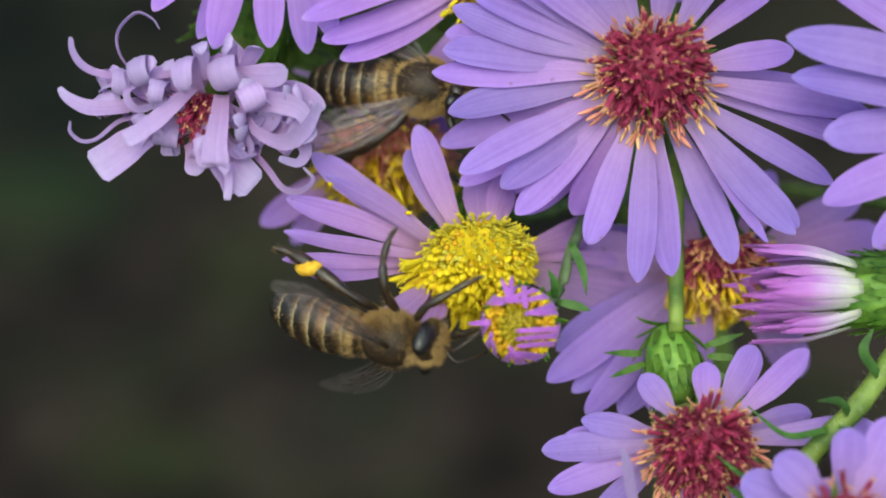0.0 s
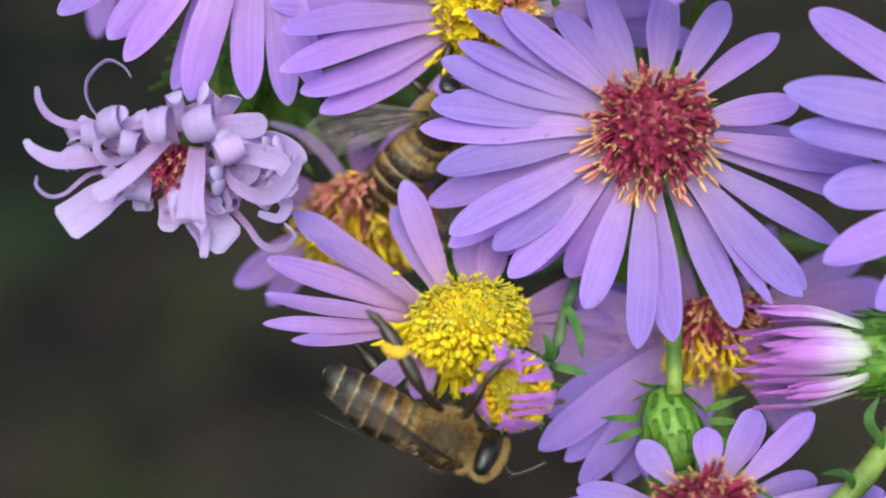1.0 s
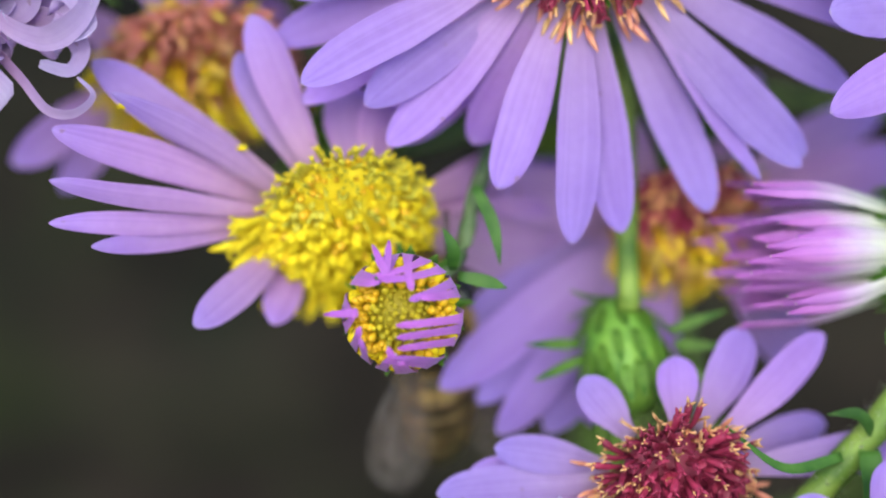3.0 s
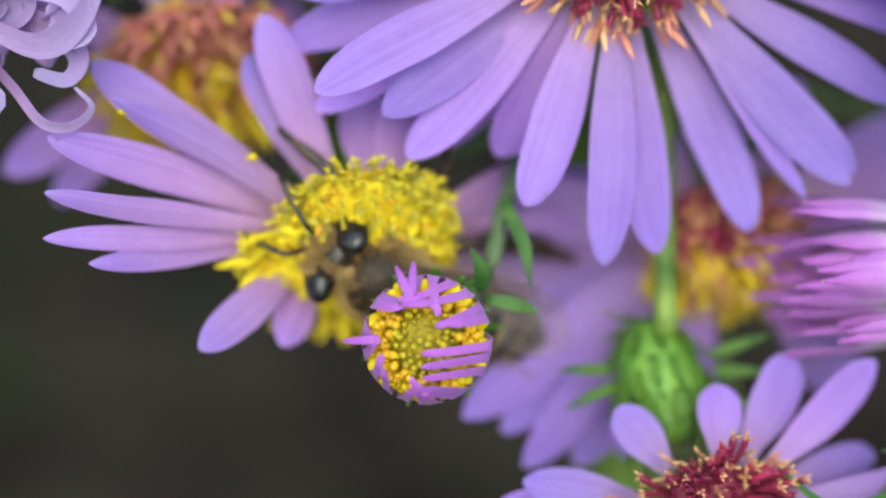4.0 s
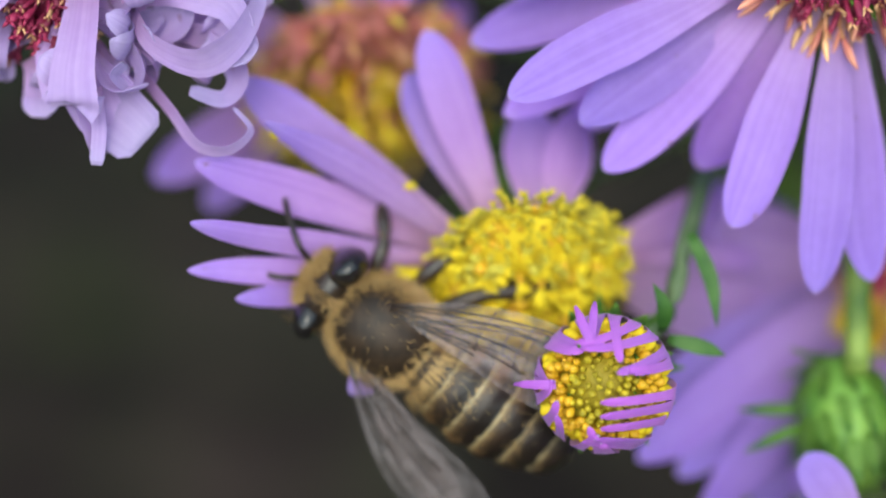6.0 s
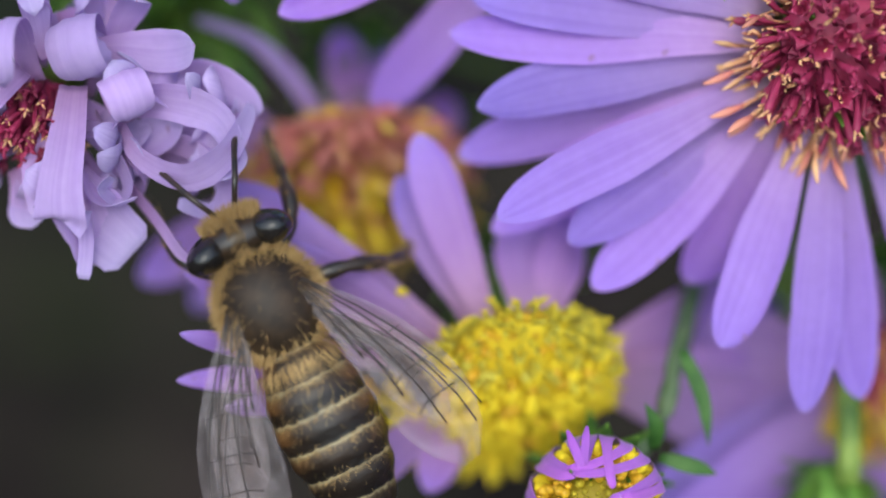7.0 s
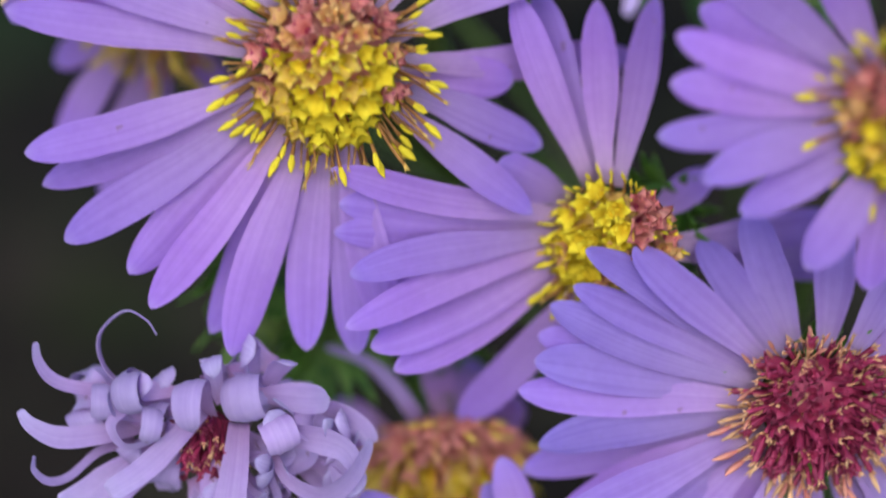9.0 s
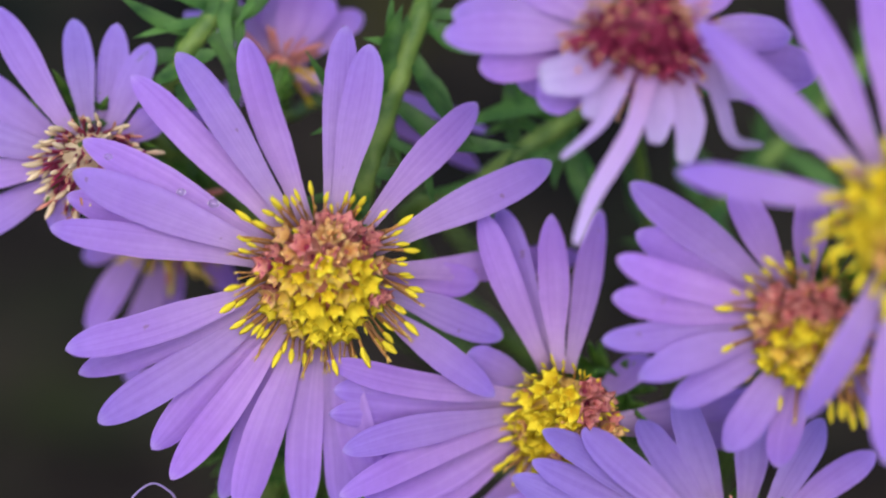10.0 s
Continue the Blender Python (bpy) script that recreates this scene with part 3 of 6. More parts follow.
def build_ground():
    m, nodes, links, b = material("damp_soil", 0.95)
    tc = nodes.new("ShaderNodeTexCoord")
    big = nodes.new("ShaderNodeTexNoise")
    big.inputs["Scale"].default_value, big.inputs["Detail"].default_value = 9.0, 2.0
    fine = nodes.new("ShaderNodeTexNoise")
    fine.inputs["Scale"].default_value, fine.inputs["Detail"].default_value = 24.0, 2.5
    links.new(tc.outputs["Object"], big.inputs[0])
    links.new(tc.outputs["Object"], fine.inputs[0])
    soil = ramp_node(nodes, [(0.30, (0.0045, 0.0031, 0.0026)), (0.5, (0.019, 0.0133, 0.0107)), (0.68, (0.048, 0.0335, 0.0265))])
    links.new(fine.outputs[0], soil.inputs[0])
    tone = ramp_node(nodes, [(0.36, (0.30, 0.30, 0.32)), (0.62, (1.1, 1.1, 1.1))])
    links.new(big.outputs[0], tone.inputs[0])
    col = mixed(nodes, links, "MULTIPLY", 0.8, soil.outputs[0], tone.outputs[0])
    weeds = nodes.new("ShaderNodeTexNoise")
    weeds.inputs["Scale"].default_value, weeds.inputs["Detail"].default_value = 19.0, 2.0
    links.new(tc.outputs["Object"], weeds.inputs[0])
    tuft = ramp_node(nodes, [(0.50, (0, 0, 0)), (0.68, (0.65, 0.65, 0.65))], "EASE")
    links.new(weeds.outputs[0], tuft.inputs[0])
    col = mixed(nodes, links, "MIX", tuft.outputs[0], col, (0.033, 0.037, 0.016))
    crumbs = nodes.new("ShaderNodeTexVoronoi")
    crumbs.inputs["Scale"].default_value = 34.0
    links.new(tc.outputs["Object"], crumbs.inputs[0])
    spot = ramp_node(nodes, [(0.22, (1, 1, 1)), (0.42, (0, 0, 0))], "EASE")
    links.new(crumbs.outputs["Distance"], spot.inputs[0])
    shade = nodes.new("ShaderNodeSeparateColor")
    links.new(crumbs.outputs["Color"], shade.inputs[0])
    often = math_node(nodes, links, "MULTIPLY", spot.outputs[0], math_node(nodes, links, "MULTIPLY", math_node(nodes, links, "POWER", shade.outputs[0], 3.0), 0.32))
    col = mixed(nodes, links, "MIX", often, col, (0.085, 0.062, 0.049))
    # mossy tints, and shade between the plants painted into the soil colour
    for x, y, size, green, amount in MOSS_AND_SHADE:
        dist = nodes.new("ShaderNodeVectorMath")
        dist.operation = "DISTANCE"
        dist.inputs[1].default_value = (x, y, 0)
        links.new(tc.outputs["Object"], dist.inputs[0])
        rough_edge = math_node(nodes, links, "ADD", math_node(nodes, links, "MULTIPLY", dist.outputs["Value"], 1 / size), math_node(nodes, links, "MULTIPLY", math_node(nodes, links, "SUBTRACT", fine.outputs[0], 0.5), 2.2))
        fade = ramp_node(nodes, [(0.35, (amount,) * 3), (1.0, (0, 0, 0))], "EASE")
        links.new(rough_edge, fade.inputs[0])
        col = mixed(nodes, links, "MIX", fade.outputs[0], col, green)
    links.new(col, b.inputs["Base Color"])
    b.inputs["Specular IOR Level"].default_value = 0.1
    bm = bmesh.new()
    n = 60
    grid = []
    for i in range(n + 1):
        row = []
        for j in range(n + 1):
            a, c = 2 * i / n - 1, 2 * j / n - 1
            x, y = 0.5 * math.sinh(a * 6.5), 0.6 + 0.5 * math.sinh(c * 6.5)
            near = math.exp(-(x * x + (y - 0.6) ** 2) / 4)
            z = near * 0.03 * (noise.noise(Vector((x * 5, y * 5, 0))) + 0.5 * noise.noise(Vector((x * 14, y * 14, 3))))
            row.append(bm.verts.new((x, y, z)))
        grid.append(row)
    for i in range(n):
        for j in range(n):
            bm.faces.new((grid[i][j], grid[i + 1][j], grid[i + 1][j + 1], grid[i][j + 1]))
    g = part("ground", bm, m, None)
    tagged(g, "dark damp garden soil with mossy patches and painted shade", "ground", kind="structure")


build_ground()

# ---- the asters ----
ROOT = Vector((24, 95, -60))


def to_root(flower, start, via, radius=0.55, mat=None):
    """The rest of a stem: from start by way of via to the clump's foot in the soil; all in the plan."""
    here = (VIEW.inverted() @ flower.matrix_world.translation) / MM
    world_down = (VIEW.inverted().to_3x3() @ Vector((0, 0, -1)))
    foot = ROOT + world_down * 40 + Vector((here.x * 0.12, 0, 0))
    soil = VIEW @ (foot * MM)
    deep = foot + world_down * ((soil.z + 0.004) / MM)
    knot = Vector((10 + here.x * 0.06, 42 + here.z * 0.1, 5))
    pts = [Vector(start), *[Vector(v) for v in via], knot, knot.lerp(foot, 0.5), foot, (foot + deep) / 2, deep]
    return stalk(flower, [p - here for p in pts], radius, mat, taper=0.6)


def aster_crimson():
    """Wide open head with a crimson disc."""
    rng = random.Random(11)
    fl = head(0.9, 0, 13.5, "open lavender aster with a crimson withering disc", "asters in bloom")
    ax = (0, -0.95, -0.22)
    rays(fl, LAVENDER, ax, ((-94, 13.7, 0), (-84, 13.3, 0), (-66, 13.6, 0), (-49, 14.1, 0), (-30, 14.1, 0), (-17, 15.7, 0), (-10, 15.1, 0), (9, 9.7, 0), (36, 10.6, 0), (-111, 12.0, 0), (-134, 12.7, 0), (-143, 12.3, 0), (-153, 14.2, 0), (-170, 13.5, 0)), 3.4, 1.98, rng, 1.1, 0.45)
    rays(fl, LAVENDER, ax, ((179, 14.3, 0), (173, 13.7, 0), (168, 13.7, 0), (161, 13.7, -0.8), (155, 13.1, -1.2), (147, 13.6, -2.0), (141, 11.8, -1.4), (125, 9.5, 0), (108, 9.8, 0), (57, 9.7, 0), (80, 9.2, 0), (-6, 12.3, 0), (-46, 14.0, 0)), 3.4, 2.1, rng, 1.7, 0.5)
    rays(fl, LAVENDER, ax, ((-56, 13.5, 0),), 3.4, 0.9, rng, 1.7, 0.5)
    rays(fl, VIOLET, ax, ((-151, 14.3, 1.5), (-163, 14.3, 1.5), (-132, 11.7, 1.5), (-118, 10.2, 1.5), (-115, 8.5, 1.5), (-142, 12.0, 2.5)), 3.2, 2.3, rng, 2.6, 0.4, 0.3)
    disc(fl, ax, 2.95, 2.0, 330, pick_red, rng, 1.3, 0.55, 0.34)
    calyx(fl, Vector((0, 2.8, 0.6)) * MM, ax, 2.6, 4.0, rng)
    # a green leaf stands up between the upper rays
    bm = bmesh.new()
    p = smooth_path([Vector(q) * MM for q in ((1.0, 2.6, 2.6), (1.25, 2.2, 5.2), (1.35, 2.4, 7.4))], 6)
    ribbon(bm, p, [Vector((0.2, -1, 0))] * len(p), [1.5 * MM * math.sin(math.pi * (0.25 + 0.74 * i / (len(p) - 1))) for i in range(len(p))], 0.2, 0, 0.00018, 4)
    part("leaf", bm, BRACT, fl)
    to_root(fl, (1, 5, 14.5), [(3.0, 9, 11), (5, 22, 8)], 0.6)
    return fl


def aster_golden():
    """Nodding head with a deep yellow disc, on which the bees feed."""
    rng = random.Random(12)
    fl = head(-10.1, 4.8, 1.1, "nodding lavender aster with a bright yellow disc")
    ax = (0.05, -0.72, -0.66)
    rays(fl, PINKISH, ax, ((172, 12.9, -3.8), (-180, 12.9, -3.9), (-175, 11.2, -3.3), (151, 11.5, -3.0), (1, 11.9, 3.6)), 3.6, 1.05, rng, 0.4, 0.5, 0.8)
    rays(fl, PINKISH, ax, ((-147, 8.3, -2.1), (-127, 5.8, -1.0), (162, 13.3, -3.8)), 3.6, 1.7, rng, 0.4, 0.5, 0.6)
    rays(fl, PINKISH, ax, ((147, 13.2, -0.8), (114, 10.0, -1.2), (121, 8.9, -1.0), (87, 6.4, 0.4), (70, 6.6, 0.6), (11, 12.3, 3.6), (19, 9.8, 2.8), (-7, 15.1, 4.5), (-12, 15.6, 4.8), (-20, 15.6, 4.6)), 3.6, 2.1, rng, 0.6, 0.5, 0.5)
    disc(fl, ax, 3.8, 1.75, 640, pick_yellow, rng, 1.25, 0.35, 0.36)
    calyx(fl, Vector((0, 3.6, 2.9)) * MM, ax, 2.2, 4.0, rng, 3, 0.1)
    # anthers that fell from the head above lie on the upper rays
    for x, y, z, size in ((-7.0, -1.1, 4.1, 0.6), (-9.7, -1.5, 5.1, 0.5), (-4.6, -0.9, 3.2, 0.5), (-10.1, -0.4, 6.1, 0.45)):
        piece("fallen_anther", BALL_Y, Matrix.Translation(Vector((x, y, z)) * MM) @ Matrix.Rotation(radians(90), 4, "X") @ Matrix.Diagonal((size * 1.5, size, size * 0.7, 1)), fl)
    to_root(fl, (-9.4, 8.4, 4.2), [(-5.5, 16, 5)], 0.5)
    return fl


def aster_rust():
    rng = random.Random(13)
    fl = head(-16.3, 11.0, 9.4, "fading aster with a rust and ochre disc and few petals")
    ax = (0.05, -0.66, -0.75)
    rays(fl, PINKISH, ax, ((-151, 10.2, 0), (-137, 9.2, 0), (96, 5.5, 0), (70, 5.0, 0), (48, 3.6, 0), (172, 5.1, 0), (9, 4.3, 0), (30, 5.0, 0), (160, 6.6, 0)), 3.2, 2.0, rng, 0.8, 0.6)
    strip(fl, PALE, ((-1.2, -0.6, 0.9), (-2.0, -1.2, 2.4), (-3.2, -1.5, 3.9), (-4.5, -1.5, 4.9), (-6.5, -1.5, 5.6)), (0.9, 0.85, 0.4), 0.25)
    disc(fl, ax, 3.6, 1.35, 400, pick_rust, rng, 1.1, 0.8, 0.3)
    # loose golden strands that hang from the lower rim
    for x, z, lean, size in ((1.6, -1.2, 0.10, 1.5), (2.1, -1.0, 0.22, 1.45), (1.9, -1.7, 0.02, 1.3), (-0.7, -1.0, -0.1, 1.3), (-1.8, -0.7, -0.45, 1.3), (0.4, -1.3, 0.0, 1.2)):
        way = Vector((lean, -0.35, -1)).normalized()
        piece("floret", CLUB_YL, Matrix.Translation(Vector((x, -2.0, z)) * MM) @ way.to_track_quat("Z", "Y").to_matrix().to_4x4() @ Matrix.Scale(size, 4), fl)
    calyx(fl, Vector((0, 3.4, 4.0)) * MM, ax, 2.2, 3.8, rng, 3, 0.1)
    to_root(fl, (-17, 17, 15), [(-11, 24, 12)], 0.5)


def aster_star():
    rng = random.Random(14)
    fl = head(-23.0, 1.2, 29.4, "wide open violet aster with a yellow and rose disc")
    ax = (0, -0.96, -0.24)
    rays(fl, VIOLET, ax, ((-162, 15.1, 0), (-145, 15.3, 0), (-133, 14.0, 0), (-125, 14.5, 0), (-108, 14.9, 0), (-94, 14.0, 0), (-35, 12.2, 0), (27, 14.7, 0), (49, 13.3, 0), (80, 13.3, 0), (86, 14.2, 0), (110, 14.3, 0), (125, 15.0, 0), (136, 15.7, 0), (152, 15.6, 0), (159, 15.2, 0), (172, 15.6, 0)), 3.9, 2.1, rng, 0.9, 0.6)
    rays(fl, VIOLET, ax, ((-156, 15.1, 0), (-113, 14.4, 0), (-83, 14.3, 0), (-76, 13.9, 0), (-19, 11.3, 0), (-2, 9.2, 0), (4.6, 16.1, 4.5), (165, 15.3, 0)), 3.9, 2.1, rng, 2.4, 0.5)
    disc(fl, ax, 3.4, 1.7, 185, pick_mixed, rng, 1.5, 0.5, 0.16)
    calyx(fl, Vector((0, 2.8, 0.6)) * MM, ax, 2.8, 4.2, rng)
    to_root(fl, (-23, 5.2, 30), [(-17, 20, 25)], 0.6)
    return fl


def aster_half():
    rng = random.Random(15)
    fl = head(-8.6, 3.2, 21.3, "violet aster turned aside with long yellow anthers")
    ax = (-0.5, -0.8, -0.3)
    rays(fl, VIOLET, ax, ((168, 14.6, -3.1), (174, 13.9, -3.0), (-180, 14.0, -3.1), (-162, 14.1, -3.0), (-155, 13.3, -2.6), (-148, 12.8, -2.4), (-125.6, 12.3, 4.0), (115, 13.1, -1.2), (109, 12.9, -0.9), (95, 11.9, -0.2), (80, 12.4, 0.5), (33, 6.4, 1.2), (5, 12.8, 2.8), (-6, 14.8, 3.2), (150, 7.0, -1.3), (-172, 13.4, -2.6), (-168, 12.6, -1.6)), 3.6, 2.0, rng, 0.8, 0.8, 0.35)
    disc(fl, ax, 2.9, 1.3, 165, pick_aside, rng, 1.2, 0.65)
    calyx(fl, Vector((2.2, 3.0, 0.6)) * MM, ax, 2.6, 4.0, rng)
    to_root(fl, (-5.8, 8.2, 22), [(-2, 20, 18)], 0.55)


def aster_low():
    rng = random.Random(16)
    fl = head(3.7, 1.0, -10.7, "nodding lavender aster with a crimson disc under a green calyx")
    ax = (0, -0.9, -0.42)
    rays(fl, LAVENDER, ax, ((84, 5.3, 0), (129, 5.8, 0), (57, 7.5, 0), (39, 9.5, 0), (168, 7.8, 0), (177, 8.8, 0), (-178, 10.2, 0), (-164, 10.3, 0), (12, 8.1, 0), (6, 11.6, 0), (-145, 8.4, 0), (-55, 6.8, 0), (-104, 6.1, 0)), 3.2, 1.9, rng, 0.8, 0.5)
    petal(fl, PALE, (0.6, -0.8, 0), Vector((-4.6, -2.5, -5)) * MM, Vector((-5.6, -3.0, -0.2)) * MM, 1.2 * MM, 0.2 * MM, rng, 0.2, None, 0.2)
    disc(fl, ax, 2.7, 1.6, 290, pick_red, rng, 1.1, 0.4, 0.3)
    calyx(fl, Vector((-1.0, 3.9, 5.2)) * MM, (0.1, -0.35, -1), 2.35, 5.2, rng, 3, 0.12, 0.72)
    for a, lean in ((200, 1.25), (178, 1.4), (18, 1.3), (-4, 1.5), (-28, 1.2)):
        turn = Matrix.Rotation(radians(a - 90), 4, "Y").inverted()
        piece("bract", BRACT_N, Matrix.Translation(Vector((-1.0 + 2.2 * math.cos(radians(a)), 2.0, 5.8 + 1.8 * math.sin(radians(a)))) * MM + Vector((0, 0.0012, 0))) @ turn, fl)
    to_root(fl, (2.8, 4.0, -3.4), [(3.0, 4.8, 2.0), (3.4, 6.5, 9.0), (5, 16, 9)], 0.85)
    return fl


def aster_behind():
    rng = random.Random(17)
    fl = head(6.6, 7.6, 1.1, "fading aster with broad petals and a rust and yellow disc")
    ax = (0.05, -0.7, -0.7)
    rays(fl, LAVENDER, ax, ((-147, 14.6, -2.6), (-134, 14.0, -2.6), (-125, 12.5, -2.4), (-141, 13.6, -2.2), (-118, 11.2, -2.2), (-153, 12.9, -2.2), (-105, 8.8, -1.5)), 3.0, 2.4, rng, 0.6, 0.6, 0.4)
    rays(fl, PINKISH, ax, ((171, 10.6, 0), (-165, 9.6, 0), (-157, 8.9, 0), (-53, 9.6, 0), (-23, 9.7, 0), (56, 8, 0), (128, 6.9, 0), (12, 12, 0), (26, 11.5, 0), (-8, 11, 0),), 3.0, 2.8, rng, 0.6, 0.6)
    disc(fl, ax, 3.1, 2.3, 360, pick_ember, rng, 0.9, 0.8, 0.3)
    calyx(fl, Vector((0, 2.2, 2.4)) * MM, ax, 2.4, 3.8, rng)
    to_root(fl, (6.7, 12, 4.7), [(8, 20, 5)], 0.5)


def aster_side(x, y, z, seed, label, mat, ax, table, pick, radius=3.6, wide=2.2, count=90, away=False):
    """A head with a disc of its own kind; away tells that its back is seen."""
    rng = random.Random(seed)
    fl = head(x, y, z, label)
    rays(fl, mat, ax, table, radius * 0.9, wide, rng, 0.8, 0.9)
    disc(fl, ax, radius, radius * 0.66, count, pick, rng, 1.0, 0.3)
    calyx(fl, Vector(ax).normalized() * (-2.2 if away else -3.0) * MM, ax, 1.3 if away else 2.4, 2.6 if away else 4.0, rng, 3, 0.0 if away else 0.35, 0.5 if away else 1.0)
    to_root(fl, (x, y + (1 if away else 4), z + (-3 if away else 1)), [(x * 0.8 + 2, y + 16, z - 4)], 0.55)
    return fl


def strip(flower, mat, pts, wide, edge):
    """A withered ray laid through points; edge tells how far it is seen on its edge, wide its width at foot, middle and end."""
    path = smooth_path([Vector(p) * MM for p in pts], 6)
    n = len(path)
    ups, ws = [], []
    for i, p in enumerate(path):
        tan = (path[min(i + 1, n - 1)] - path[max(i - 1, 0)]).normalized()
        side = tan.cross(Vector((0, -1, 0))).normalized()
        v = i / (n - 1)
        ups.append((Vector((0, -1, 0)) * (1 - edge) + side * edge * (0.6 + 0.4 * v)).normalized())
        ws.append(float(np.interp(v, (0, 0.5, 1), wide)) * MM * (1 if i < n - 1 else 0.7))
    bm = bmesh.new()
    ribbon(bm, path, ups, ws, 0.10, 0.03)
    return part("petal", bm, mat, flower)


def aster_curled():
    """Withered head whose pale rays have rolled back."""
    rng = random.Random(18)
    fl = head(-28.4, 3.5, 11.4, "withering pale lilac aster with curled petals and small crimson disc", "asters in bloom")
    ax = (-0.1, -0.85, -0.5)
    disc(fl, ax, 1.25, 1.3, 90, pick_pit, rng, 0.4, 0.5)
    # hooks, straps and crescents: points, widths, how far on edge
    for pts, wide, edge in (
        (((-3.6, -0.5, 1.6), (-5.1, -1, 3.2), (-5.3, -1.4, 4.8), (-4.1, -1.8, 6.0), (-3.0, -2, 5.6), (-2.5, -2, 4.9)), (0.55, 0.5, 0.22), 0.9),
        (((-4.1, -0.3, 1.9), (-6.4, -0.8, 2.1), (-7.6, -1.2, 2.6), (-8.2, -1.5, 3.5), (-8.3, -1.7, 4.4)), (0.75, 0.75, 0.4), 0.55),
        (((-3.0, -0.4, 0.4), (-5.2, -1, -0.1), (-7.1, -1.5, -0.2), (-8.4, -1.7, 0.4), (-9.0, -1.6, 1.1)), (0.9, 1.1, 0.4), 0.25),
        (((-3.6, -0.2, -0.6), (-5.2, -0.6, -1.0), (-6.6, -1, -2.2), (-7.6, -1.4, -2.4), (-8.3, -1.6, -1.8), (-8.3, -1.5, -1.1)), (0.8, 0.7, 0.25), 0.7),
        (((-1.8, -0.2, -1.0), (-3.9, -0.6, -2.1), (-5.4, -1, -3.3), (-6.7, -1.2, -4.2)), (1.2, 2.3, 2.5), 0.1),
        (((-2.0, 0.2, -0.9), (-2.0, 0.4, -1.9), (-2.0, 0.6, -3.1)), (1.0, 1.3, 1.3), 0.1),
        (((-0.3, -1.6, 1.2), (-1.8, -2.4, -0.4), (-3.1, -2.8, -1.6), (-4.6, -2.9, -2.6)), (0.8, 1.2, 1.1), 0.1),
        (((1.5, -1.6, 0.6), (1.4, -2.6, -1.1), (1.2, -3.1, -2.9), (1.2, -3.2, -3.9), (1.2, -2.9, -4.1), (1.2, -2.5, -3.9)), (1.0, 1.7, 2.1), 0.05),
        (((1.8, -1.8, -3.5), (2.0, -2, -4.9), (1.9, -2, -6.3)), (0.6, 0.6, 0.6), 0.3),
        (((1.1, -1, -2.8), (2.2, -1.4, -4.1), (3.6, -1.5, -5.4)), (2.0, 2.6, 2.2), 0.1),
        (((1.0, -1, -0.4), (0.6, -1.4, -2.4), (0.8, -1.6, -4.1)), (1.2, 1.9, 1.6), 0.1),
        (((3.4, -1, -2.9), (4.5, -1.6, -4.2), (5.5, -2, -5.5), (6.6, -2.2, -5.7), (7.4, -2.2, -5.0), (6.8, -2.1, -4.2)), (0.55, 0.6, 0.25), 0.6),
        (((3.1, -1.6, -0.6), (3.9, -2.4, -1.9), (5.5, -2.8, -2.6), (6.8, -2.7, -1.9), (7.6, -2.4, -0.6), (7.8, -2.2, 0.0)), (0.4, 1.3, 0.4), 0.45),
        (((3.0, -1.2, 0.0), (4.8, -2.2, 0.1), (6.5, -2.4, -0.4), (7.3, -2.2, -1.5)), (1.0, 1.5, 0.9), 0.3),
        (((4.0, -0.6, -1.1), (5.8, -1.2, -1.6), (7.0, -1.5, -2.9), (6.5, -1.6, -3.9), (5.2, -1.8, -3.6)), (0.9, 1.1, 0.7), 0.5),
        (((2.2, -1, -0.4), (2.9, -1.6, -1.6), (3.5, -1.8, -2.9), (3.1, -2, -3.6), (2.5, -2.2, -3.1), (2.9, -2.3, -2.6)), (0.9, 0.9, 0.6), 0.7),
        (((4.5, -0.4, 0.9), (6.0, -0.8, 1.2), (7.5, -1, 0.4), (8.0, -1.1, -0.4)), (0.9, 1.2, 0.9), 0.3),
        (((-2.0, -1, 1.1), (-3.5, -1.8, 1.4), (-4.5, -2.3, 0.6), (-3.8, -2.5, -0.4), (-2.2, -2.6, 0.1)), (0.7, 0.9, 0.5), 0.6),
    ):
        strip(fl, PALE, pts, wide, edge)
    # rays rolled into bows: place, width, height, depth
    for x, z, wide, tall, deep in ((0.1, 1.8, 2.4, 2.9, -1.6), (2.8, 2.1, 2.6, 3, -1), (3.5, 0.3, 2.0, 2.7, -2), (-3.1, 2.4, 2.1, 2.6, -1.2), (-5.8, 2.1, 1.6, 2.4, -0.6), (-3.3, 1.3, 1.3, 2.2, -2.2), (-1.2, 0.9, 1.4, 2, -0.4), (1.9, 1.4, 1.4, 2.2, -0.2)):
        curled(fl, PALE, Vector((x * 0.94, deep + 0.7, z - 1.0)) * MM, (rng.uniform(-0.55, 0.55), -0.35, 1), (rng.uniform(-0.55, 0.55), -1, -0.3), tall * rng.uniform(1.9, 2.5) * MM, wide * 0.85 * MM, rng.uniform(230, 320), rng.uniform(0.05, 0.3), rng.uniform(0.7, 1.05))
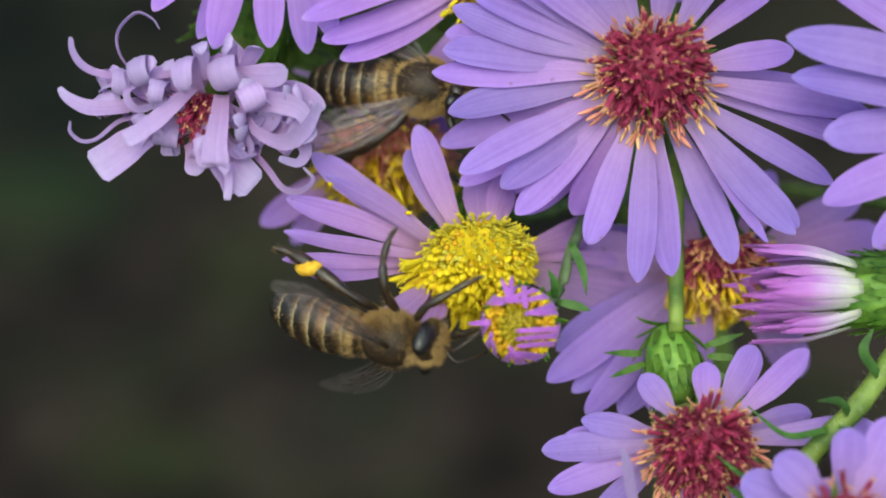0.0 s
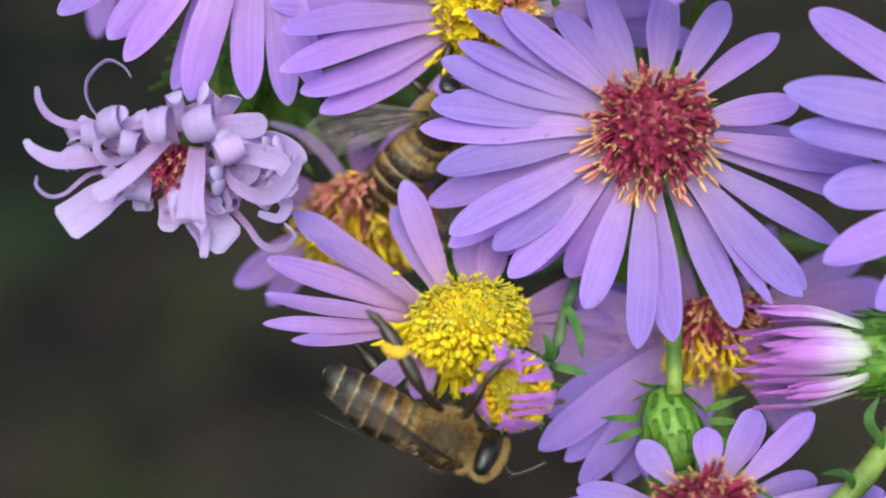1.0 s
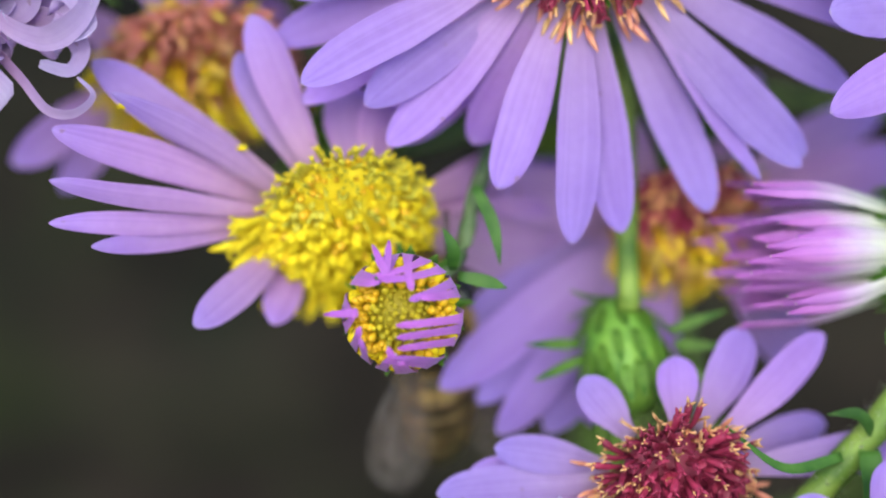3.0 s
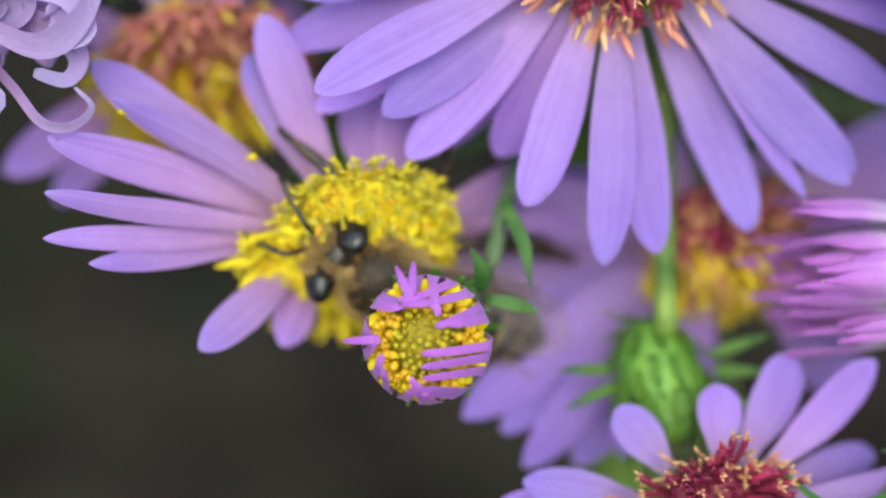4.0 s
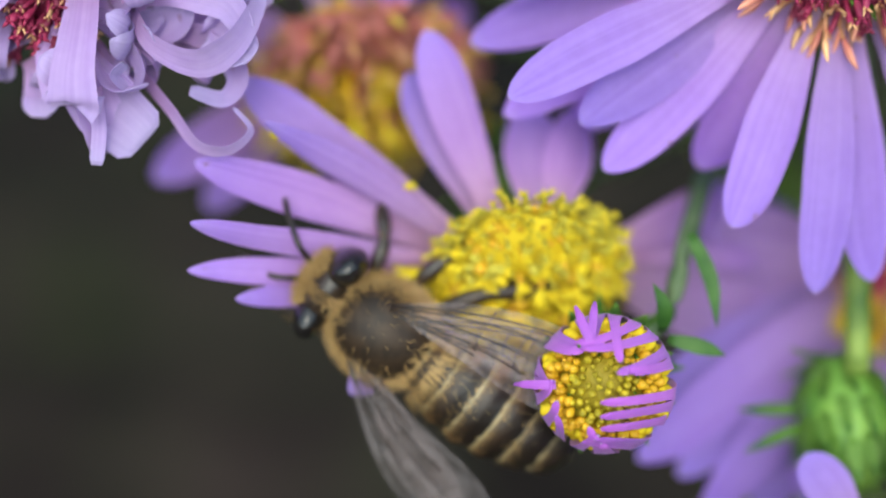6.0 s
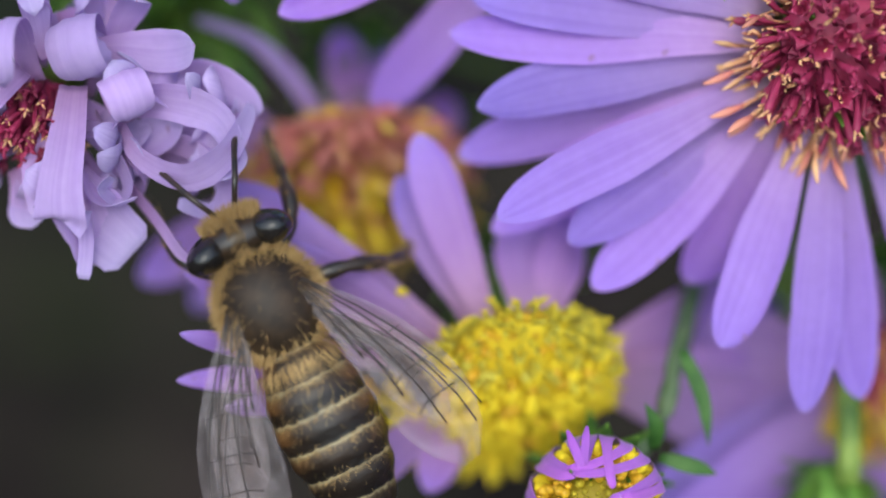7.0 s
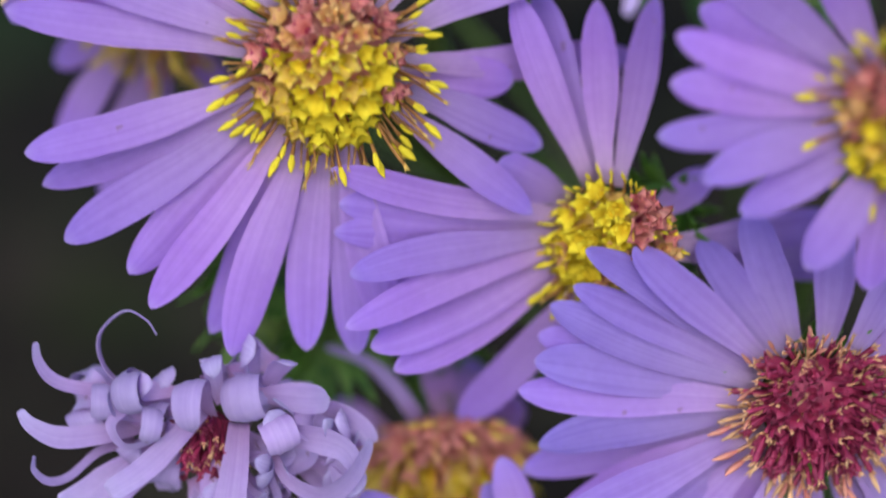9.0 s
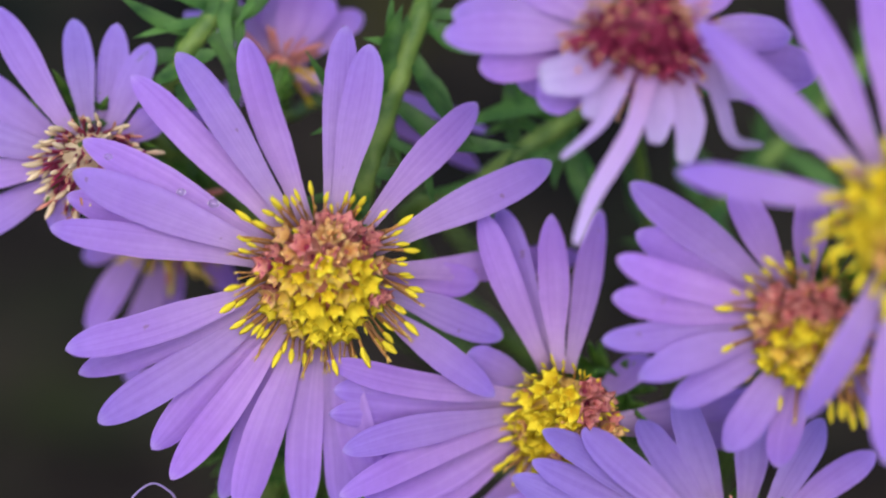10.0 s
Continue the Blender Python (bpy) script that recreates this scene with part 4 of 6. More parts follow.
    # the heap of rolled rays round the middle: centre, spread and count of each cluster
    for cx, cz, sx, sz, count in ((-4.4, 1.2, 2.4, 1.5, 17), (4.6, -0.6, 2.4, 1.7, 24), (1.6, 2.4, 2.6, 1.1, 14), (1.6, -3.2, 2.2, 1.0, 10), (-2.6, -1.6, 1.4, 0.9, 6)):
        for _ in range(count):
            r, a = math.sqrt(rng.random()), rng.uniform(0, math.tau)
            at = Vector((cx + sx * r * math.cos(a), rng.uniform(-1.6, 0.6), cz + sz * r * math.sin(a)))
            out = (Vector((cx, 0, cz)).normalized() + Vector((rng.uniform(-0.9, 0.9), rng.uniform(-0.4, 0.2), rng.uniform(-0.9, 0.9)))).normalized()
            up = Matrix.Rotation(rng.uniform(-0.9, 0.9), 3, out) @ Vector((0, -1, 0.2))
            length = rng.uniform(2.6, 4.4)
            curled(fl, PALE, (at - out * length * 0.4) * MM, out, up, length * MM, rng.uniform(1.1, 2.1) * MM, rng.choice((-1, 1)) * rng.uniform(70, 230), rng.uniform(0.1, 0.4), rng.uniform(0.7, 1.0))
    calyx(fl, Vector((3.1, 7.6, 7.0)) * MM, (-0.2, -0.5, -0.9), 3.4, 6.4, rng, 4, 0.4)
    stalk(fl, [(0.5, 1.0, 1.2), (1.8, 4.0, 3.8), (2.9, 6.6, 6.0)], 1.3)
    to_root(fl, (-24.9, 12, 20.2), [(-21, 21, 18)], 0.5)
    return fl


def aster_withered():
    """Old head: broad rays above, long thin curled strands below."""
    fl = aster_side(-7.1, -7, 42.4, 37, "withering aster with long pale petals and dark red disc", VIOLET, (0, -0.72, -0.65), ((180, 10.3, 0), (173, 9.9, 0), (-156, 6.5, 0), (151, 7.8, 0), (127, 6.4, 0), (73, 5.6, 0), (38, 6.9, 0), (5, 8.7, 0), (-168, 8.5, 0), (100, 6.5, 0), (-20, 9.0, 0), (-8, 10.5, 0), (-145, 6.2, 0)), pick_red, 3.0, 2.6, 240)
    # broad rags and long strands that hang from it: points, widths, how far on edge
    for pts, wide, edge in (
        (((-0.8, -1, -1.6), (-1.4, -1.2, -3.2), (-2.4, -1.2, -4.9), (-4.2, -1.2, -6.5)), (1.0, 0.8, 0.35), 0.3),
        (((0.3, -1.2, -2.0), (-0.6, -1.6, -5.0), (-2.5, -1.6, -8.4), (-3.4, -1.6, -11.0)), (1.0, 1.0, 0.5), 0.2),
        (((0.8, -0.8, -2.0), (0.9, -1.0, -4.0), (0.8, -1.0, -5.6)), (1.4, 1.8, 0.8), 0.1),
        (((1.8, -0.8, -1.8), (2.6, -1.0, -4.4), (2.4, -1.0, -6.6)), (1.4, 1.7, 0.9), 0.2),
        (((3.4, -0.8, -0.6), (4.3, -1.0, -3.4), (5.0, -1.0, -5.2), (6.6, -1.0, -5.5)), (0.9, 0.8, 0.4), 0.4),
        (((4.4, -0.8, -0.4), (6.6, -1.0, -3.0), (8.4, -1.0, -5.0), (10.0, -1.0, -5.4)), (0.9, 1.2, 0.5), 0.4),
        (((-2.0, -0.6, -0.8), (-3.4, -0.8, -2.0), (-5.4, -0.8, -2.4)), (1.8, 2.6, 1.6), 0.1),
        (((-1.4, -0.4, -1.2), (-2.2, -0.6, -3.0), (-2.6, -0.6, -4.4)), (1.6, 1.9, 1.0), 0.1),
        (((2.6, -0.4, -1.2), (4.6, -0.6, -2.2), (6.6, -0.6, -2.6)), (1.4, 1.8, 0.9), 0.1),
    ):
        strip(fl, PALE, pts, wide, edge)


def aster_opening():
    """Small bud just opening: a knob of florets under bent violet rays."""
    rng = random.Random(19)
    e = new("aster_bud")
    e.matrix_world = VIEW @ Matrix.Translation(Vector((-8.0, 0.0, -3.1)) * MM)
    tagged(e, "small opening aster bud with bent magenta petals over yellow florets", "flower bud", "aster buds")
    ax = Vector((-0.18, -1, -0.08)).normalized()
    turn = basis(ax)

    def pick(f, up, side):
        if f is None:
            return OLIVE
        return (BALL_O, 0.42) if f < 0.42 else (BALL_G, 0.5) if f < 0.6 else (BALL_G, 0.62) if f < 0.75 else (BALL_Y, 0.78)

    disc(e, ax, 2.0, 2.1, 300, pick, rng, 0.6, 0.0, 0.14)
    # the rays of one side lie straight across, the others are short and bent
    for k in range(22):
        a = k * math.tau / 22 + rng.uniform(-0.1, 0.1)
        out = turn @ Vector((math.cos(a), math.sin(a), 0))
        tang = turn @ Vector((-math.sin(a), math.cos(a), 0))
        if out.x > 0.15:
            end = out * 2.1 + Vector((-2.3 * rng.uniform(0.45, 1.0), 0, rng.uniform(-0.35, 0.15)))
        else:
            end = out * rng.uniform(1.2, 1.9) + tang * rng.uniform(-0.9, 0.9)
        end = end - ax * end.dot(ax)
        mid = (out * 2.2 + end) / 2
        high = 0.95 + 1.25 * math.sqrt(max(0.05, 1 - (end.length / 2.5) ** 2))
        pts = [out * 2.0 - ax * 1.6, out * 2.42 - ax * 0.3, out * 2.4 + ax * 0.7, mid - ax * mid.dot(ax) + ax * (0.5 * high + 0.85), end + ax * (high + rng.uniform(0, 0.25))]
        if out.x < -0.1 and rng.random() < 0.25:
            pts[-1] = out * 3.2 + ax * 1.4
        path = smooth_path([p * MM for p in pts], 4)
        bm = bmesh.new()
        n = len(path)
        ribbon(bm, path, [(p / MM).normalized() * 0.8 + ax * 0.2 for p in path], [0.5 * MM * float(np.interp(i / (n - 1), (0, 0.35, 0.55, 0.93, 1), (1.3, 1.2, 0.72, 0.6, 0.2))) for i in range(n)], 0.12, 0.0, 0.00014, 4)
        part("petal", bm, MAGENTA, e)
    calyx(e, -ax * 2.1 * MM, ax, 1.9, 3.2, rng, 2, 0.1)
    for a, b in (((2.6, 1.2, 1.5), (4.7, 1.0, 0.9)), ((2.4, 1.4, 1.8), (1.9, 0.6, 3.6)), ((3.6, 2.0, 5.4), (4.5, 1.4, 1.9))):
        bm = bmesh.new()
        p = smooth_path([Vector(a) * MM, (Vector(a) + Vector(b)) * 0.5 * MM + Vector((0.0002, -0.0002, 0)), Vector(b) * MM], 4)
        ribbon(bm, p, [Vector((0, -1, 0.1))] * len(p), [0.6 * MM * math.sin(math.pi * (0.2 + 0.79 * i / (len(p) - 1))) for i in range(len(p))], 0.15, 0, 0.00014, 4)
        part("bract", bm, LEAF, e)
    to_root(e, (-6.6, 2.2, -2.2), [(-5.0, 3.0, -0.6), (-3.9, 4.4, 2.4), (-1, 12, 5)], 0.56, DARKSTEM)
    return e


def aster_furled():
    """Fat bud seen from the side, its rays still folded together."""
    rng = random.Random(20)
    e = new("aster_bud")
    e.matrix_world = VIEW @ Matrix.Translation(Vector((13.0, 2.5, -1.1)) * MM)
    tagged(e, "half open aster bud with furled magenta and white petals", "flower bud", "aster buds")
    ax = Vector((-1, -0.12, -0.02)).normalized()
    turn = basis(ax)
    for k in range(54):
        ring = k % 3
        a = k * 2.39996
        r0, r1 = 2.3 - 0.4 * ring, (3.35 - 0.9 * ring) * rng.uniform(0.88, 1.1)
        ca, sa = math.cos(a), math.sin(a)
        ln = rng.uniform(4.7, 7.1)
        base = turn @ Vector((ca * r0, sa * r0, -1.2))
        mid = turn @ Vector((ca * (r0 + r1) * 0.58, sa * (r0 + r1) * 0.58, ln * 0.35))
        tip = turn @ Vector((ca * r1, sa * r1, ln - 0.6))
        path = smooth_path([base * MM, mid * MM, tip * MM], 6)
        bm = bmesh.new()
        up = turn @ Vector((ca, sa, 0))
        n = len(path)
        ribbon(bm, path, [up] * n, [0.78 * MM * (0.75 + 0.25 * math.sin(i / (n - 1) * 3.1)) * (1 if i < n - 3 else 0.75 - 0.3 * (i - n + 3)) for i in range(n)], -0.22, 0.02, 0.00014, 4)
        part("petal", bm, FURLED, e)
    for k in range(14):
        a = k * 2.39996
        m = Matrix.Translation((turn @ Vector((math.cos(a) * 1.1, math.sin(a) * 1.1, 1.2))) * MM) @ turn.to_4x4()
        piece("floret", CLUB_YL, m, e)
    calyx(e, -ax * 3.2 * MM, ax, 3.1, 6.4, rng, 4, 0.05, 0.75)
    to_root(e, (19, 3.2, -0.8), [(23, 5, -2), (26, 14, -8), (20, 50, -20)], 0.7)


def leafy_branch():
    """Hairy green flower branch with narrow clasping leaves."""
    rng = random.Random(21)
    e = new("aster_branch")
    e.matrix_world = VIEW
    tagged(e, "hairy green aster branch with narrow clasping leaves", "stem", "green branches")
    line = [(21.7, 1, 1.6), (17, 0, -3.8), (13.6, 0, -8.3), (10.5, 0, -11.4), (8.2, 0.4, -14.6), (7, 3, -20), (10, 30, -34)]
    world_down = VIEW.inverted().to_3x3() @ Vector((0, 0, -1))
    foot = Vector((26, 80, -60))
    drop = (VIEW @ (foot * MM)).z + 0.004
    stalk(e, line + [foot, foot + world_down * (drop / MM)], 0.8, taper=0.85)
    leaves = (((11.2, -0.7, -10.05), (8.4, -1.2, -10.35), (6, -1.0, -8.45), 0.5), ((9.2, -0.8, -13.05), (6.2, -1.6, -13.25), (3.6, -1.4, -11.35), 0.55), ((12.6, -0.6, -9.05), (11.9, -0.9, -8.25), (10.6, -0.8, -8.15), 0.7),
              ((12.4, -0.6, -9.85), (12.3, -1.4, -11.85), (11.6, -1.2, -13.85), 1.2), ((14.6, -0.6, -6.65), (13.6, -0.8, -5.05), (14.4, -0.8, -3.45), 0.8), ((8.4, -0.6, -13.85), (5.8, -1.4, -14.25), (4.4, -1.2, -13.45), 0.9))
    for a, b, c, w in leaves:
        bm = bmesh.new()
        p = smooth_path([Vector(a) * MM, Vector(b) * MM, Vector(c) * MM], 7)
        n = len(p)
        ribbon(bm, p, [Vector((0.1, -0.8, 0.5))] * n, [w * MM * math.sin(math.pi * (0.3 + 0.69 * i / (n - 1))) for i in range(n)], 0.2, 0, 0.00018, 4)
        part("leaf", bm, LEAF, e)
    bm = bmesh.new()
    path = smooth_path([Vector(p) * MM for p in line[:5]], 10)
    for k in range(800):
        i = rng.randrange(len(path) - 1)
        p = path[i].lerp(path[i + 1], rng.random())
        t = (path[i + 1] - path[i]).normalized()
        d = (Vector((rng.uniform(-1, 1), rng.uniform(-1, 1), rng.uniform(-1, 1))).cross(t)).normalized()
        s = t.cross(d) * 0.03 * MM
        q = p + d * 0.7 * MM
        bm.faces.new([bm.verts.new(q - s), bm.verts.new(q + s), bm.verts.new(q + (d + t * rng.uniform(-0.5, 0.5)) * rng.uniform(0.25, 0.55) * MM)])
    tagged(part("hair", bm, PALE_HAIR, e), kind="stuff")
    return e


PALE_HAIR = grain_material("pale_hair", (0.40, 0.44, 0.30), (0.55, 0.58, 0.45), 800, 0.7, 0.1, 0.1)


def back_branch(line, leaves, label, radius=0.6, mat=None):
    """Branch behind the heads; leaves as (place along, side, length)."""
    rng = random.Random(len(line) * 7 + len(leaves))
    e = new("aster_branch")
    e.matrix_world = VIEW
    tagged(e, label, "stem", "green branches")
    world_down = VIEW.inverted().to_3x3() @ Vector((0, 0, -1))
    foot = ROOT + Vector((line[-1][0] * 0.1, -15, -20))
    drop = (VIEW @ (foot * MM)).z + 0.004
    stalk(e, list(line) + [Vector((10, 46, 6)), Vector((10, 46, 6)).lerp(foot, 0.5), foot, foot + world_down * (drop / MM)], radius, taper=0.9)
    path = smooth_path([Vector(p) for p in line], 8)
    more = tuple((rng.uniform(0.02, 0.7), rng.uniform(0, 360), rng.uniform(2.0, 6.0), rng.uniform(0.6, 1.2)) for _ in range(22))
    for at, ang, ln, w in leaves + list(more):
        p = path[min(int(at * (len(path) - 1)), len(path) - 1)]
        d = Vector((math.cos(radians(ang)), -0.25, math.sin(radians(ang))))
        bend = Vector((-d.z, 0.1, d.x)) * rng.uniform(-0.3, 0.3)
        bm = bmesh.new()
        q = smooth_path([p * MM, (p + (d + bend * 0.5) * ln * 0.5) * MM, (p + (d - bend) * ln) * MM], 6)
        n = len(q)
        ribbon(bm, q, [Vector((rng.uniform(-0.4, 0.4), -1, 0.3))] * n, [w * MM * math.sin(math.pi * (0.15 + 0.84 * i / (n - 1))) for i in range(n)], 0.18, 0, 0.00018, 4)
        part("leaf", bm, mat or LEAF, e)


CRIMSON_HEAD = aster_crimson()
GOLDEN = aster_golden()
aster_rust()
STAR_HEAD = aster_star()
cam.data.dof.focus_object = STAR_HEAD  # the wide open heads stay sharp
aster_half()
LOW_HEAD = aster_low()
aster_behind()
CURLED_HEAD = aster_curled()
BUD_HEAD = aster_opening()
aster_furled()
aster_side(2.7, -7, 27.3, 31, "lavender aster with yellow anthers among the other heads", VIOLET, (-0.45, -0.85, -0.3), ((162, 11.2, 0), (173, 10.8, 0), (-175, 11.2, 0), (-163, 9.7, 0), (142, 12.3, 0), (118, 8.5, 0), (-122, 8.0, 0), (-99, 7.8, 0), (88, 7.6, 0), (-43, 8.6, 0), (4, 9, 0), (152, 10.5, 0), (-150, 8.5, 0)), pick_mixed, 2.7, 2.0, 130)
aster_side(5.8, -13, 33.2, 32, "lavender aster with a full yellow disc near the top", VIOLET, (-0.3, -0.9, -0.2), ((171, 12.2, 0), (138, 14.6, 0), (117, 13.4, 0), (-115, 11.4, 0), (-93, 12.6, 0), (99, 12.9, 0), (81, 11.1, 0), (20, 8.7, 0), (-33, 9.2, 0), (-60, 11.4, 0)), pick_golden_side, 2.3, 2.0, 120)
RIGHT = aster_side(25.4, -4.5, 9.9, 33, "lavender aster with broad overlapping petals", LAVENDER, (-0.2, -0.95, -0.1), ((163, 17.8, 0), (171, 16.8, 0), (-160, 15.7, 0), (-145, 14.3, 0), (-176, 14.6, 0), (147, 18.1, 0), (132, 16.3, 0), (86, 10.2, 0), (18, 9, 0), (-79, 10, 0)), pick_mixed, 3.6, 2.7)
aster_side(-36.6, 6, 35.5, 34, "lavender aster with a pale fading disc", LAVENDER, (0.1, -0.85, -0.45), ((124, 10.9, 0), (100, 8.6, 0), (82, 8.4, 0), (67, 7.8, 0), (40, 5.6, 0), (146, 9.6, 0), (166, 9.7, 0), (-173, 9.5, 0), (-148, 9.3, 0), (-118, 4.7, 0), (-19, 6.4, 0),), pick_pale, 2.3, 2.0, 150)
aster_side(-32.2, 13, 32.3, 35, "violet aster half hidden behind other heads", VIOLET, (0, -0.7, -0.7), ((-126, 8.8, 0), (-104, 10.8, 0), (-91, 5.8, 0), (-50, 6, 0), (-156, 6.2, 0),), pick_rust, 2.6, 1.9, 60)
aster_side(-25.8, 10, 41.9, 36, "violet aster seen from behind among leaves", VIOLET, (0.2, 0.6, 0.7), ((152, 6.7, 0), (154, 4.1, 0), (111, 4.2, 0), (78, 5.9, 0), (56, 5.4, 0), (-25, 2.3, 0), (-15, 13.7, 0), (-25, 14, 0), (-148, 6.4, 0), (132, 6.0, 0), (95, 5.6, 0), (35, 6.2, 0)), pick_rust, 1.0, 2.0, 30, True)
aster_withered()
aster_side(11.7, -5, -15.5, 38, "lavender aster with broad raised petals", LAVENDER, (0, -0.8, 0.5), ((137, 5.9, 0), (87, 5.8, 0), (158, 6.8, 0), (62, 7.2, 0), (33, 6.8, 0), (126, 2.9, 0),), pick_red, 2.2, 2.6, 40)
BRANCH = leafy_branch()
back_branch([(-17.2, 6.5, 46.0), (-19.2, 6.0, 39.7), (-20.8, 5.6, 34.0), (-20, 13, 28)], [(0.1, -20, 6, 1.2), (0.2, -60, 7, 1.3), (0.3, 200, 4, 1.0), (0.35, -30, 8, 1.4), (0.45, 140, 4, 1.0)], "green aster branch with small leaves behind the open heads", 0.75)
back_branch([(-3.0, 9, 44.1), (-7.2, 9, 39.8), (-13.3, 9.5, 34.9), (-16, 18, 30)], [(0.1, 120, 6, 1.1), (0.3, 190, 9, 1.3), (0.4, -80, 8, 1.2), (0.5, -120, 7, 1.1), (0.55, 100, 6, 1.0)], "green aster branch with small leaves behind the open heads", 0.8)
back_branch([(-26.9, 7.5, 49.3), (-29.2, 7.5, 45.4), (-32.0, 8, 41.0), (-31.7, 15, 35.7)], [(0.5, 160, 5, 1.0), (0.45, 20, 5, 1.0), (0.6, 200, 4, 1.0)], "green aster branch with small leaves behind the open heads", 0.7)

back_branch([(-23.4, 11.5, 14.6), (-23.0, 12, 16.8), (-21.4, 13.5, 19.2), (-17, 20, 20)], [(0.0, -100, 3.5, 0.7), (0.05, -70, 4.2, 0.7), (0.1, -125, 4.5, 0.8), (0.1, -50, 4.0, 0.7), (0.15, -150, 5, 0.8), (0.2, -85, 5, 0.9), (0.25, -35, 4.5, 0.8), (0.3, 175, 5.5, 0.8), (0.3, -110, 5, 0.9), (0.35, -60, 6, 0.9), (0.4, 195, 5, 0.8), (0.45, -20, 5, 0.8)], "leafy green tip of an aster branch under the violet head", 0.7, BRACT)
back_branch([(16, 20, 46), (9, 19, 39), (3, 20, 32), (4, 24, 24)], [(0.1, 200, 7, 1.2), (0.25, 120, 8, 1.3), (0.4, -40, 8, 1.3), (0.5, 220, 9, 1.4), (0.6, 60, 7, 1.2), (0.7, 150, 8, 1.3)], "green aster branch with small leaves behind the open heads", 0.7)


def dew():
    """Dew drops on the upper petals of the wide violet head."""
    m, nodes, links, b = material("water", 0.02)
    b.inputs["Transmission Weight"].default_value, b.inputs["IOR"].default_value = 1.0, 1.33
    bm = bmesh.new()
    blob(bm, (0, 0, 0), (0.34 * MM, 0.2 * MM, 0.26 * MM), None, 14, 10)
    me = shared("water_drop", bm, [m])
    for p, size in (((-35.37, 1.7, 35.72), 0.7), ((-29.41, 1.4, 33.24), 0.95), ((-31.25, 1.5, 33.84), 0.75)):
        ob = new("water_drop", me)
        ob.matrix_world = VIEW @ Matrix.Translation(Vector(p) * MM) @ Matrix.Diagonal((size, size, size, 1))
        tagged(ob, "clear dew drop lying on a violet petal", "water drop", "dew drops")


dew()

# ---- honey bees ----
FUR = grain_material("tan_fur", (0.30, 0.18, 0.065), (0.52, 0.35, 0.15), 700, 0.85, 0.1, 0.0, 0.2)
CHITIN = grain_material("dark_chitin", (0.012, 0.008, 0.006), (0.04, 0.024, 0.014), 1500, 0.32, 0.3, 0.1, 0.6)
THORAX = grain_material("thorax_shell", (0.018, 0.012, 0.008), (0.05, 0.03, 0.016), 1500, 0.5, 0.4, 0.0, 0.3)
EYE = grain_material("black_eye", (0.008, 0.007, 0.007), (0.02, 0.017, 0.016), 3000, 0.18, 0.2, 0.0, 0.6)
POLLEN = grain_material("orange_pollen", (0.62, 0.32, 0.02), (0.80, 0.50, 0.05), 2500, 0.8, 0.8, 0.1, 0.2)


